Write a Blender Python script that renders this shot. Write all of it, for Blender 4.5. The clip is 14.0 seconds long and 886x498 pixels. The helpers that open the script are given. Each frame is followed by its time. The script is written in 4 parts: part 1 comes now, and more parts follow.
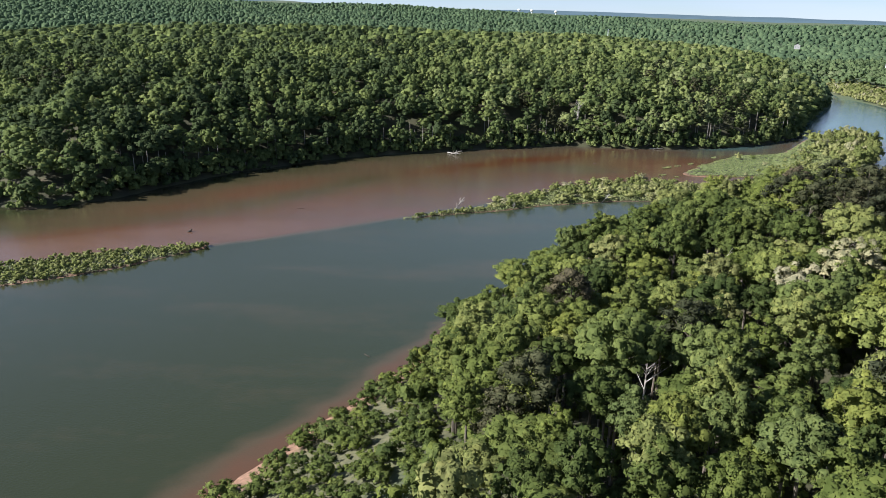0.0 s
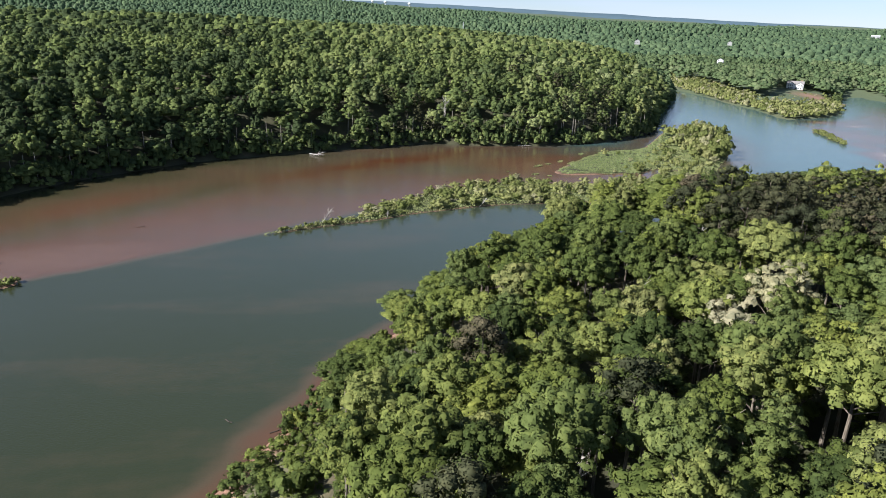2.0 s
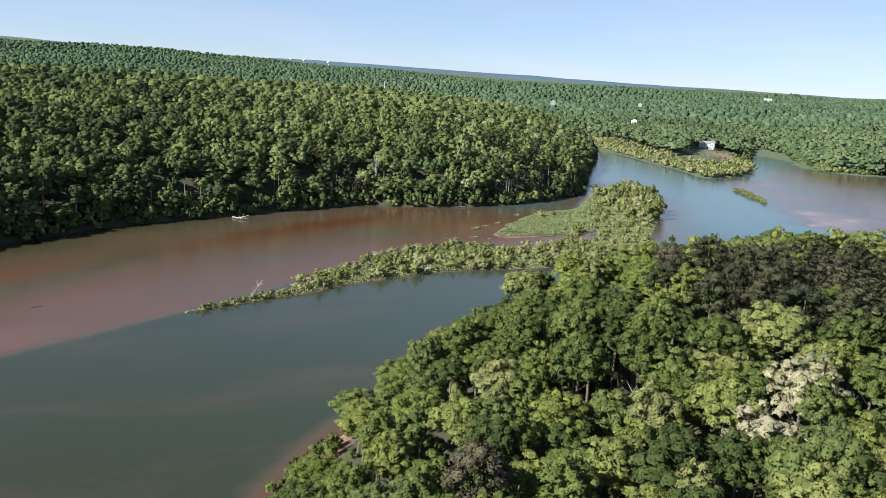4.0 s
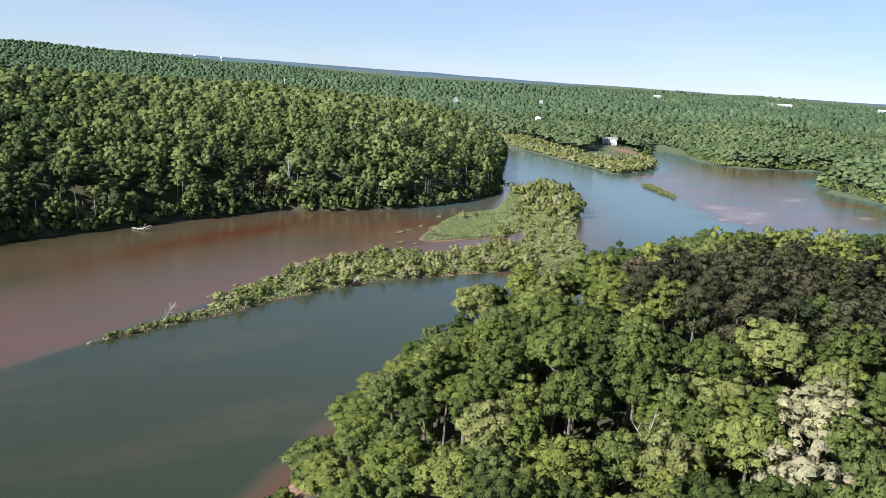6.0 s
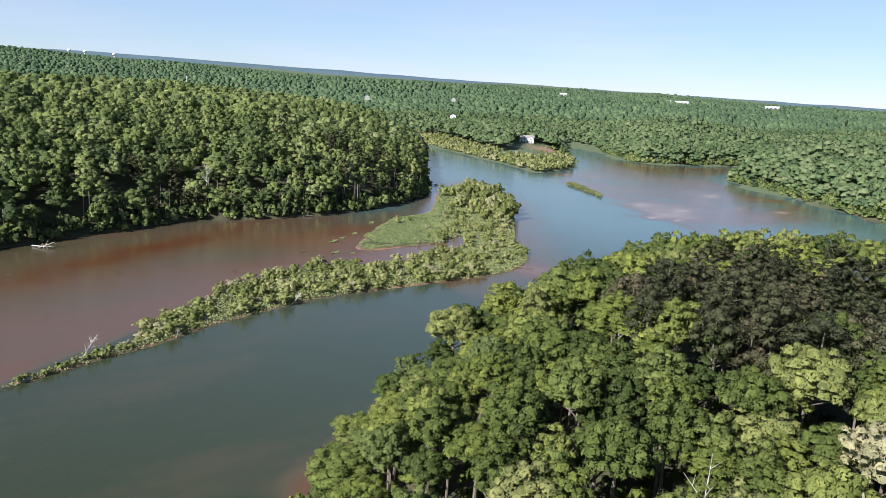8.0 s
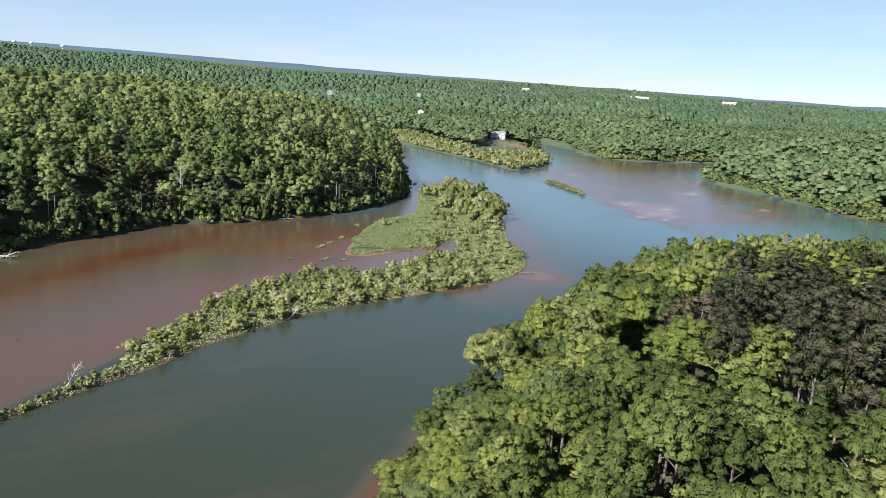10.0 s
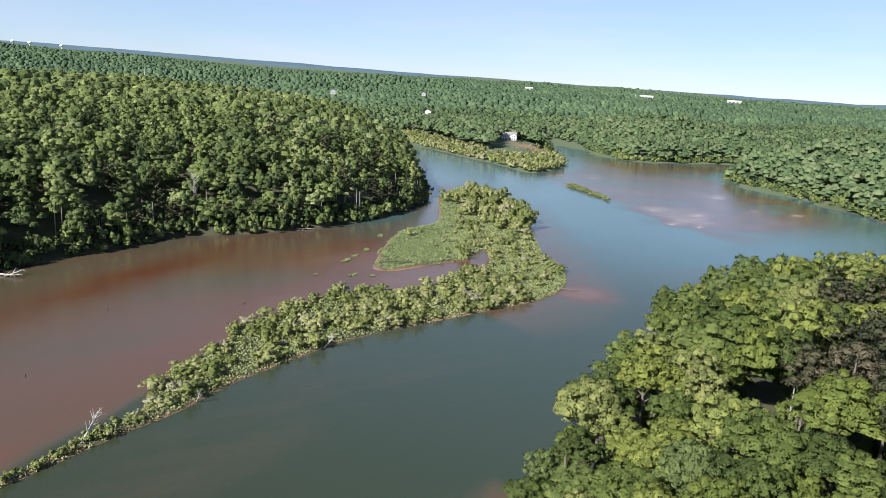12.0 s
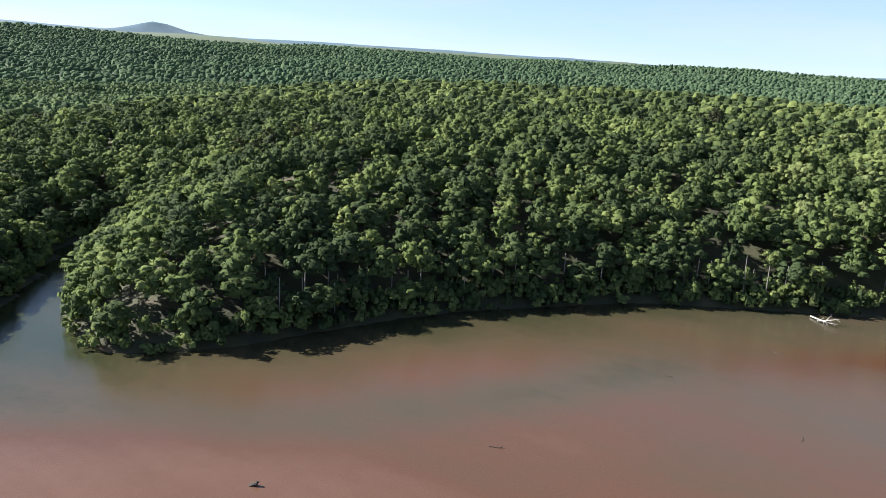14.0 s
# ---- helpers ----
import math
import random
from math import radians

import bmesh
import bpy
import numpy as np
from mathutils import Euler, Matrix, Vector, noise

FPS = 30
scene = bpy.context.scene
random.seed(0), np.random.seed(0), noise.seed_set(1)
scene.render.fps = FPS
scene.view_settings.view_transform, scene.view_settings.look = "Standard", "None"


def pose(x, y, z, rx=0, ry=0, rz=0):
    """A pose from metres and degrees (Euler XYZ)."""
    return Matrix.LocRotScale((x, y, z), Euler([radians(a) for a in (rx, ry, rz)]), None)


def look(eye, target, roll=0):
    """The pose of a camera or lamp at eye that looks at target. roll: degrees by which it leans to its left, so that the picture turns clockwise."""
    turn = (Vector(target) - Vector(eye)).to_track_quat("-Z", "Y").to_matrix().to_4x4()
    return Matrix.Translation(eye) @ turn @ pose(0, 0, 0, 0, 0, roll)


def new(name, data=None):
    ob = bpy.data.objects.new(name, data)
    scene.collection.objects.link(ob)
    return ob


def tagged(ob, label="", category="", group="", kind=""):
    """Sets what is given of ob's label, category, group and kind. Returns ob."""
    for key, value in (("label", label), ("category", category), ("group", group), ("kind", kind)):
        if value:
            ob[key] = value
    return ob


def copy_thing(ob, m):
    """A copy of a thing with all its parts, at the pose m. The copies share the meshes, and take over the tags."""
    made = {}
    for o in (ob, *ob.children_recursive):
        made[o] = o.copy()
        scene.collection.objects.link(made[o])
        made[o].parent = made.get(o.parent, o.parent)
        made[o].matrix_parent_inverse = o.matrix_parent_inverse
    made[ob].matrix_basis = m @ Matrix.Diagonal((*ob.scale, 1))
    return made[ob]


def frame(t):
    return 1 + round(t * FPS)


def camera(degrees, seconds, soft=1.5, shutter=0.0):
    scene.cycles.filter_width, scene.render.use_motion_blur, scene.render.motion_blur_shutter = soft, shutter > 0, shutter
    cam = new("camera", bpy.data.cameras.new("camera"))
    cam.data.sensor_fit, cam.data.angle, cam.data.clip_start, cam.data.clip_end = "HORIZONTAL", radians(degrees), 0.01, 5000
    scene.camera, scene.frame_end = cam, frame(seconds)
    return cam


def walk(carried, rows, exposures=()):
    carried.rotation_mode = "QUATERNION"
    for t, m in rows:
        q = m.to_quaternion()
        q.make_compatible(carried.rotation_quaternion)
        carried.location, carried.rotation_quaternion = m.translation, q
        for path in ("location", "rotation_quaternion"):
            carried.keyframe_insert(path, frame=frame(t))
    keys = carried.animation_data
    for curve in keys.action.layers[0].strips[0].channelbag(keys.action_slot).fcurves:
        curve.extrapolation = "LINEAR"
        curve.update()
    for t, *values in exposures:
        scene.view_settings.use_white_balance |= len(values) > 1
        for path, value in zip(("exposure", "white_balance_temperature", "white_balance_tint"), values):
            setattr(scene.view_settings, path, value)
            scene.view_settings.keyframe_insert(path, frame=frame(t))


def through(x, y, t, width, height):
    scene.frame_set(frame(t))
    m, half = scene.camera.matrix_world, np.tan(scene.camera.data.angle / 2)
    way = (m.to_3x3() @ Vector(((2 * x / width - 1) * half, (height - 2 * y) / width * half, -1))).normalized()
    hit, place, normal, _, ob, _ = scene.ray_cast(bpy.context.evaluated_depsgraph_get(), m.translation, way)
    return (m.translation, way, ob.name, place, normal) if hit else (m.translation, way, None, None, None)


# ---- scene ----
cam = camera(64.9, 14.0, soft=0.65)
PATH = [
    (0, (0.518, 0.4, 68.624), (0.49, 2.305, 68.015), 1.1),
    (0.5, (-0.217, 6.677, 68.689), (-0.149, 8.579, 68.075), 1.1),
    (0.6, (-0.037, 8.124, 68.721), (0.068, 10.023, 68.105), 0.8),
    (0.7, (0.047, 9.504, 68.746), (0.229, 11.397, 68.128), 1.2),
    (0.8, (-0.1, 10.732, 68.751), (0.185, 12.612, 68.131), 1.2),
    (0.9, (-0.43, 11.817, 68.748), (-0.114, 13.692, 68.126), 1.2),
    (1, (-0.71, 12.898, 68.746), (-0.384, 14.771, 68.125), 1.4),
    (1.5, (-1.242, 19.009, 68.63), (-0.889, 20.876, 68.008), 1.9),
    (2, (-1.882, 24.928, 68.787), (-1.521, 26.795, 68.167), 2.2),
    (2.1, (-1.835, 26.243, 68.798), (-1.472, 28.124, 68.22), 2.2),
    (2.2, (-1.847, 27.481, 68.792), (-1.48, 29.375, 68.265), 2.1),
    (2.3, (-2.019, 28.548, 68.771), (-1.649, 30.453, 68.286), 2.3),
    (2.4, (-2.317, 29.461, 68.734), (-1.945, 31.365, 68.249), 2.3),
    (2.5, (-2.669, 30.336, 68.691), (-2.297, 32.24, 68.208), 2.5),
    (3, (-3.482, 35.738, 68.664), (-3.094, 37.645, 68.203), 2.7),
    (3.5, (-4.369, 40.554, 68.64), (-3.87, 42.435, 68.181), 2.8),
    (4, (-5.276, 44.976, 68.606), (-4.691, 46.832, 68.147), 3.0),
    (6.5, (-10.598, 66.53, 68.762), (-9.695, 68.257, 68.311), 3.0),
    (7, (-11.543, 71.101, 68.837), (-10.581, 72.797, 68.389), 3.0),
    (7.5, (-12.206, 76.295, 68.736), (-11.189, 77.959, 68.289), 3.0),
    (8, (-13.713, 81.507, 69.076), (-12.647, 83.14, 68.629), 3.0),
    (10.5, (-18.238, 106.79, 69.415), (-17.073, 108.35, 68.959), 3.2),
    (11, (-18.22, 112.479, 69.689), (-17.057, 114.041, 69.234), 3.0),
    (11.5, (-18.027, 119.334, 70.005), (-16.863, 120.895, 69.549), 3.1),
    (12, (-17.597, 125.744, 70.055), (-16.435, 127.306, 69.596), 3.1),
    (12.5, (-16.593, 131.93, 70.209), (-15.432, 133.492, 69.748), 3.1),
    (13, (-16.217, 138.304, 70.66), (-15.072, 139.877, 70.195), 3.3),
    (13.2, (-16.786, 140.55, 70.818), (-15.855, 142.257, 70.352), 3.0),
    (13.4, (-16.662, 142.504, 70.911), (-16.217, 144.395, 70.435), 2.9),
    (13.5, (-16.489, 143.308, 70.94), (-16.284, 145.236, 70.452), 2.8),
    (13.6, (-16.11, 143.947, 70.934), (-16.091, 145.888, 70.451), 2.9),
    (13.8, (-15.135, 144.85, 70.764), (-15.579, 146.739, 70.282), 2.4),
    (14, (-14.588, 145.913, 70.662), (-15.458, 147.647, 70.177), 3.1),
]
walk(cam, [(t, look(eye, target, roll)) for t, eye, target, roll in PATH], exposures=[(0, 1.18, 5850, 14), (13.2, 1.18, 5850, 14), (14, 1.56, 5850, 14)])

# ---- light ----
SUN_DIR = Vector((-1.0, -0.2, 0.75)).normalized()
sun_data = bpy.data.lights.new("sun", "SUN")
sun_data.energy, sun_data.angle, sun_data.color = 5.0, radians(0.55), (1.0, 0.94, 0.83)
sun = new("sun", sun_data)
sun.rotation_euler = SUN_DIR.to_track_quat("Z", "Y").to_euler()
world = bpy.data.worlds.new("world")
scene.world = world
world.use_nodes = True
wn = world.node_tree
sky = wn.nodes.new("ShaderNodeTexSky")
sky.sky_type, sky.sun_disc = "NISHITA", False
sky.sun_elevation = math.asin(SUN_DIR.z)
sky.sun_rotation = math.atan2(SUN_DIR.x, SUN_DIR.y)
sky.altitude, sky.air_density, sky.dust_density, sky.ozone_density = 0, 0.9, 0.0, 1.5
tone = wn.nodes.new("ShaderNodeMix")
tone.data_type, tone.blend_type = "RGBA", "MULTIPLY"
tone.inputs[0].default_value, tone.inputs[7].default_value = 1.0, (0.95, 0.99, 1.05, 1)
# thin high haze: paler wisps in the blue
air = wn.nodes.new("ShaderNodeTexCoord")
lay = wn.nodes.new("ShaderNodeMapping")
lay.inputs["Scale"].default_value = (1.0, 1.0, 7.0)
wisp = wn.nodes.new("ShaderNodeTexNoise")
wisp.inputs["Scale"].default_value, wisp.inputs["Detail"].default_value = 3.0, 5.0
thick = wn.nodes.new("ShaderNodeMapRange")
thick.inputs[1].default_value, thick.inputs[2].default_value, thick.inputs[4].default_value = 0.45, 0.75, 0.7
grey = wn.nodes.new("ShaderNodeRGBToBW")
lift = wn.nodes.new("ShaderNodeMath")
lift.operation, lift.inputs[1].default_value = "MULTIPLY", 1.12
pale = wn.nodes.new("ShaderNodeMix")
pale.data_type = "RGBA"
wn.links.new(air.outputs["Generated"], lay.inputs[0])
wn.links.new(lay.outputs[0], wisp.inputs["Vector"])
wn.links.new(wisp.outputs["Fac"], thick.inputs[0])
wn.links.new(sky.outputs[0], grey.inputs[0])
wn.links.new(grey.outputs[0], lift.inputs[0])
wn.links.new(thick.outputs[0], pale.inputs[0])
wn.links.new(sky.outputs[0], pale.inputs[6])
wn.links.new(lift.outputs[0], pale.inputs[7])
veil = wn.nodes.new("ShaderNodeMix")
veil.data_type = "RGBA"
veil.inputs[7].default_value = (5.4, 6.5, 7.6, 1)
# the haze thins with height above the horizon
height = wn.nodes.new("ShaderNodeSeparateXYZ")
thin = wn.nodes.new("ShaderNodeMapRange")
thin.interpolation_type = "SMOOTHSTEP"
thin.inputs[1].default_value, thin.inputs[2].default_value, thin.inputs[3].default_value, thin.inputs[4].default_value = 0.1, 0.75, 0.47, 0.06
wn.links.new(air.outputs["Generated"], height.inputs[0])
wn.links.new(height.outputs[2], thin.inputs[0])
wn.links.new(thin.outputs[0], veil.inputs[0])
wn.links.new(pale.outputs[2], veil.inputs[6])
wn.links.new(veil.outputs[2], tone.inputs[6])
wn.links.new(tone.outputs[2], wn.nodes["Background"].inputs[0])
wn.nodes["Background"].inputs[1].default_value = 0.049


# ---- materials ----
def material(name):
    m = bpy.data.materials.new(name)
    m.use_nodes = True
    nt = m.node_tree
    return m, nt, nt.nodes["Principled BSDF"]


def node(nt, kind, **values):
    n = nt.nodes.new(kind)
    for key, value in values.items():
        n.inputs[key.replace("_", " ")].default_value = value
    return n


def ramp(nt, source, stops):
    r = nt.nodes.new("ShaderNodeValToRGB")
    el = r.color_ramp.elements
    while len(el) < len(stops):
        el.new(0.5)
    for e, (pos, col) in zip(el, stops):
        e.position, e.color = pos, (*col, 1)
    nt.links.new(source, r.inputs[0])
    return r.outputs[0]


def mix(nt, kind, fac, a, b):
    n = nt.nodes.new("ShaderNodeMix")
    n.data_type, n.blend_type = "RGBA", kind
    for sock, v in ((n.inputs[0], fac), (n.inputs[6], a), (n.inputs[7], b)):
        if isinstance(v, bpy.types.NodeSocket):
            nt.links.new(v, sock)
        else:
            sock.default_value = (*v, 1) if isinstance(v, tuple) else v
    return n.outputs[2]


def maths(nt, op, a, b=0.0, clamp=False):
    n = nt.nodes.new("ShaderNodeMath")
    n.operation, n.use_clamp = op, clamp
    for sock, v in ((n.inputs[0], a), (n.inputs[1], b)):
        if isinstance(v, bpy.types.NodeSocket):
            nt.links.new(v, sock)
        else:
            sock.default_value = v
    return n.outputs[0]


def noise_tex(nt, scale, detail=3.0, rough=0.55, coords="Object", stretch=None):
    tc = nt.nodes.new("ShaderNodeTexCoord")
    src = tc.outputs[coords]
    if stretch:
        mp = nt.nodes.new("ShaderNodeMapping")
        mp.inputs["Scale"].default_value = stretch[0]
        mp.inputs["Rotation"].default_value = (0, 0, radians(stretch[1]))
        nt.links.new(src, mp.inputs[0])
        src = mp.outputs[0]
    n = node(nt, "ShaderNodeTexNoise", Scale=scale, Detail=detail, Roughness=rough)
    nt.links.new(src, n.inputs["Vector"])
    return n.outputs["Fac"]


def leaf_material(name, stops, by_tree=False, through=0.25, grain=3.0, soft=False, dense=0.58, clump=1.15):
    """Foliage: tone by tree (object or joined wood), by spray and by a broad mottling."""
    m, nt, b = material(name)
    if by_tree:
        tone = nt.nodes.new("ShaderNodeObjectInfo").outputs["Random"]
    else:
        a = nt.nodes.new("ShaderNodeAttribute")
        a.attribute_name = "tint"
        tone = a.outputs["Fac"]
    col = ramp(nt, tone, stops)
    spray = nt.nodes.new("ShaderNodeNewGeometry").outputs["Random Per Island"]
    # tone by clump of leaves and by single spray
    place = nt.nodes.new("ShaderNodeTexCoord")
    cells = node(nt, "ShaderNodeTexVoronoi", Scale=clump)
    nt.links.new(place.outputs["Object"], cells.inputs["Vector"])
    part_of = nt.nodes.new("ShaderNodeSeparateColor")
    nt.links.new(cells.outputs["Color"], part_of.inputs[0])
    tone = maths(nt, "ADD", maths(nt, "MULTIPLY", part_of.outputs[0], 0.6), maths(nt, "MULTIPLY", spray, 0.4))
    shade = ramp(nt, tone, [(0.1, (0.7, 0.74, 0.72)), (0.5, (1.0, 1.0, 1.0)), (0.9, (1.26, 1.22, 1.16))] if soft else
                 [(0.1, (0.56, 0.6, 0.56)), (0.5, (0.97, 0.98, 0.95)), (0.9, (1.36, 1.3, 1.22))])
    col = mix(nt, "MULTIPLY", 1.0, col, shade)
    nt.links.new(col, b.inputs["Base Color"])
    b.inputs["Roughness"].default_value = 0.7
    b.inputs["Specular IOR Level"].default_value = 0.02 if soft else 0.06
    # leaves follow the round of their billow
    bulge = nt.nodes.new("ShaderNodeAttribute")
    bulge.attribute_name = "bulge"
    turn = nt.nodes.new("ShaderNodeVectorTransform")
    turn.vector_type, turn.convert_from, turn.convert_to = "NORMAL", "OBJECT", "WORLD"
    nt.links.new(bulge.outputs["Vector"], turn.inputs[0])
    nt.links.new(turn.outputs[0], b.inputs["Normal"])
    tr = nt.nodes.new("ShaderNodeBsdfTranslucent")
    warm = mix(nt, "MULTIPLY", 1.0, col, (1.25, 1.35, 0.6))
    nt.links.new(warm, tr.inputs[0])
    nt.links.new(turn.outputs[0], tr.inputs["Normal"])
    ms = nt.nodes.new("ShaderNodeMixShader")
    ms.inputs[0].default_value = through
    nt.links.new(b.outputs[0], ms.inputs[1])
    nt.links.new(tr.outputs[0], ms.inputs[2])
    # ragged spray edges: small gaps between the leaves of a spray
    hole = nt.nodes.new("ShaderNodeBsdfTransparent")
    gap = maths(nt, "GREATER_THAN", noise_tex(nt, grain, 2, 0.7), dense)
    cut = nt.nodes.new("ShaderNodeMixShader")
    nt.links.new(gap, cut.inputs[0])
    nt.links.new(ms.outputs[0], cut.inputs[1])
    nt.links.new(hole.outputs[0], cut.inputs[2])
    nt.links.new(cut.outputs[0], nt.nodes["Material Output"].inputs[0])
    return m


GREENS = [(0.0, (0.051, 0.071, 0.022)), (0.22, (0.081, 0.105, 0.029)), (0.45, (0.116, 0.140, 0.033)), (0.62, (0.098, 0.126, 0.045)),
          (0.78, (0.156, 0.175, 0.041)), (0.92, (0.161, 0.184, 0.053)), (1.0, (0.176, 0.184, 0.070))]
PINES = [(0.0, (0.037, 0.043, 0.024)), (0.5, (0.059, 0.063, 0.032)), (0.85, (0.074, 0.070, 0.040)), (1.0, (0.096, 0.081, 0.052))]
WILLOWS = [(0.0, (0.124, 0.148, 0.047)), (0.4, (0.194, 0.213, 0.074)), (0.8, (0.259, 0.265, 0.112)), (1.0, (0.298, 0.279, 0.186))]
CREAMS = [(0.0, (0.281, 0.265, 0.152)), (1.0, (0.359, 0.328, 0.232))]
leaf_tree = leaf_material("broad_leaves", GREENS, by_tree=True)
leaf_wood = leaf_material("woodland_leaves", GREENS, grain=3.4)
HILL = [(0.0, (0.053, 0.073, 0.032)), (0.25, (0.089, 0.118, 0.042)), (0.5, (0.129, 0.161, 0.053)), (0.75, (0.163, 0.192, 0.068)), (0.92, (0.189, 0.216, 0.098)), (1.0, (0.265, 0.275, 0.068))]
# far greens shifted towards blue: distance haze put into the leaf colour
FAR_HAZY = [(0.0, (0.055, 0.084, 0.043)), (0.3, (0.085, 0.122, 0.056)), (0.7, (0.115, 0.154, 0.070)), (1.0, (0.146, 0.176, 0.089))]
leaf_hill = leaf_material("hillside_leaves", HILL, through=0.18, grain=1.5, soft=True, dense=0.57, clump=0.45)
leaf_far = leaf_material("hazy_far_woods_leaves", FAR_HAZY, clump=0.3, grain=0.9, soft=True, dense=0.66)
# the farthest woods bluer still, for the same haze
HORIZON_HAZY = [(0.0, (0.059, 0.093, 0.053)), (0.5, (0.086, 0.129, 0.067)), (1.0, (0.121, 0.165, 0.084))]
leaf_horizon = leaf_material("hazy_horizon_woods_leaves", HORIZON_HAZY, clump=0.2, grain=2.0, soft=True, dense=0.66)
needle_tree = leaf_material("pine_needles", PINES, by_tree=True, through=0.12)
needle_wood = leaf_material("pine_wood_needles", PINES, through=0.12)
willow_leaf = leaf_material("willow_leaves", WILLOWS, soft=True)
cream_leaf = leaf_material("blossom_and_leaves", CREAMS, by_tree=True, through=0.25)


def bark_material(name, dark, light):
    m, nt, b = material(name)
    col = ramp(nt, noise_tex(nt, 3.0, 5, stretch=((3, 3, 0.4), 0)), [(0.3, dark), (0.7, light)])
    nt.links.new(col, b.inputs["Base Color"])
    b.inputs["Roughness"].default_value = 0.9
    return m


bark = bark_material("bark", (0.07, 0.055, 0.04), (0.2, 0.17, 0.13))
pale_bark = bark_material("pale_bark", (0.16, 0.14, 0.11), (0.36, 0.33, 0.28))
dead_wood = bark_material("weathered_dead_wood", (0.24, 0.22, 0.19), (0.5, 0.47, 0.42))
dark_wood = bark_material("sodden_wood", (0.025, 0.02, 0.016), (0.07, 0.055, 0.04))


def ground_material():
    m, nt, b = material("forest_floor_and_clay")
    a = nt.nodes.new("ShaderNodeAttribute")
    a.attribute_name = "clay"
    n1 = noise_tex(nt, 0.12, 5)
    n2 = noise_tex(nt, 1.1, 4)
    floor_col = ramp(nt, n1, [(0.35, (0.03, 0.03, 0.015)), (0.6, (0.05, 0.05, 0.02)), (0.75, (0.09, 0.065, 0.04))])
    clay_col = ramp(nt, n2, [(0.3, (0.17, 0.085, 0.05)), (0.7, (0.30, 0.17, 0.11))])
    far_a = nt.nodes.new("ShaderNodeAttribute")
    far_a.attribute_name = "undergrowth"
    green = ramp(nt, n2, [(0.3, (0.05, 0.07, 0.034)), (0.7, (0.085, 0.11, 0.046))])
    floor_col = mix(nt, "MIX", far_a.outputs["Fac"], floor_col, green)
    patch = maths(nt, "MULTIPLY", a.outputs["Fac"], maths(nt, "ADD", n2, 0.45), True)
    nt.links.new(mix(nt, "MIX", patch, floor_col, clay_col), b.inputs["Base Color"])
    bump = node(nt, "ShaderNodeBump", Strength=0.6, Distance=0.3)
    nt.links.new(n2, bump.inputs["Height"])
    nt.links.new(bump.outputs[0], b.inputs["Normal"])
    b.inputs["Roughness"].default_value = 0.95
    return m


def water_material():
    m, nt, b = material("silty_lake_water")

    def attr(name):
        a = nt.nodes.new("ShaderNodeAttribute")
        a.attribute_name = name
        return a.outputs["Fac"]

    streak = noise_tex(nt, 0.03, 5, 0.6, stretch=((0.45, 1.6, 1), 28))
    fine = noise_tex(nt, 0.25, 4, 0.6)
    silt = maths(nt, "ADD", attr("silt"), maths(nt, "MULTIPLY", maths(nt, "SUBTRACT", streak, 0.5), 0.45))
    silt = maths(nt, "ADD", silt, maths(nt, "MULTIPLY", maths(nt, "SUBTRACT", fine, 0.5), 0.10), True)
    col = ramp(nt, silt, [(0.0, (0.025, 0.03, 0.013)), (0.25, (0.064, 0.048, 0.027)), (0.5, (0.086, 0.044, 0.025)),
                          (0.75, (0.118, 0.066, 0.043)), (0.9, (0.2, 0.132, 0.1)), (1.0, (0.3, 0.22, 0.18))])
    # bluer tint by place, fading out where silt thickens
    clear = maths(nt, "MULTIPLY", attr("blue_green"), maths(nt, "SUBTRACT", 1.0, maths(nt, "MULTIPLY", silt, 2.2, True)), True)
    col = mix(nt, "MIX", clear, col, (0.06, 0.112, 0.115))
    rust = maths(nt, "MULTIPLY", attr("rust"), maths(nt, "ADD", streak, 0.5), True)
    col = mix(nt, "MIX", rust, col, (0.07, 0.024, 0.010))
    nt.links.new(col, b.inputs["Base Color"])
    b.inputs["Roughness"].default_value = 0.12
    b.inputs["IOR"].default_value = 1.33
    r1 = noise_tex(nt, 1.6, 3, 0.6, stretch=((1, 1.8, 1), 20))
    r2 = noise_tex(nt, 0.16, 2, 0.5)
    bump = node(nt, "ShaderNodeBump", Strength=0.35, Distance=0.10)
    nt.links.new(maths(nt, "ADD", r1, r2), bump.inputs["Height"])
    nt.links.new(bump.outputs[0], b.inputs["Normal"])
    return m


def plain_material(name, dark, light, rough=0.8, scale=2.0):
    m, nt, b = material(name)
    nt.links.new(ramp(nt, noise_tex(nt, scale, 4), [(0.3, dark), (0.7, light)]), b.inputs["Base Color"])
    b.inputs["Roughness"].default_value = rough
    return m


ground_mat = ground_material()
water_mat = water_material()
grass_mat = plain_material("marsh_grass", (0.13, 0.165, 0.05), (0.2, 0.215, 0.08), 0.8, 0.3)
pad_mat = plain_material("floating_leaves", (0.12, 0.16, 0.045), (0.2, 0.235, 0.08), 0.6, 0.35)
sand_mat = plain_material("wet_sand", (0.26, 0.15, 0.10), (0.42, 0.27, 0.19), 0.6, 0.5)
# ridges and mountain tinted blue-green, the air's haze painted into them
far_mat = plain_material("hazy_wooded_ridge", (0.045, 0.085, 0.085), (0.075, 0.12, 0.11), 1.0, 0.02)
far_far_mat = plain_material("hazy_distant_ridge", (0.045, 0.085, 0.11), (0.065, 0.11, 0.135), 1.0, 0.01)
white_mat = plain_material("white_siding", (0.58, 0.58, 0.56), (0.68, 0.68, 0.66), 0.7)
roof_mat = plain_material("grey_shingles", (0.16, 0.15, 0.14), (0.26, 0.24, 0.23), 0.9)
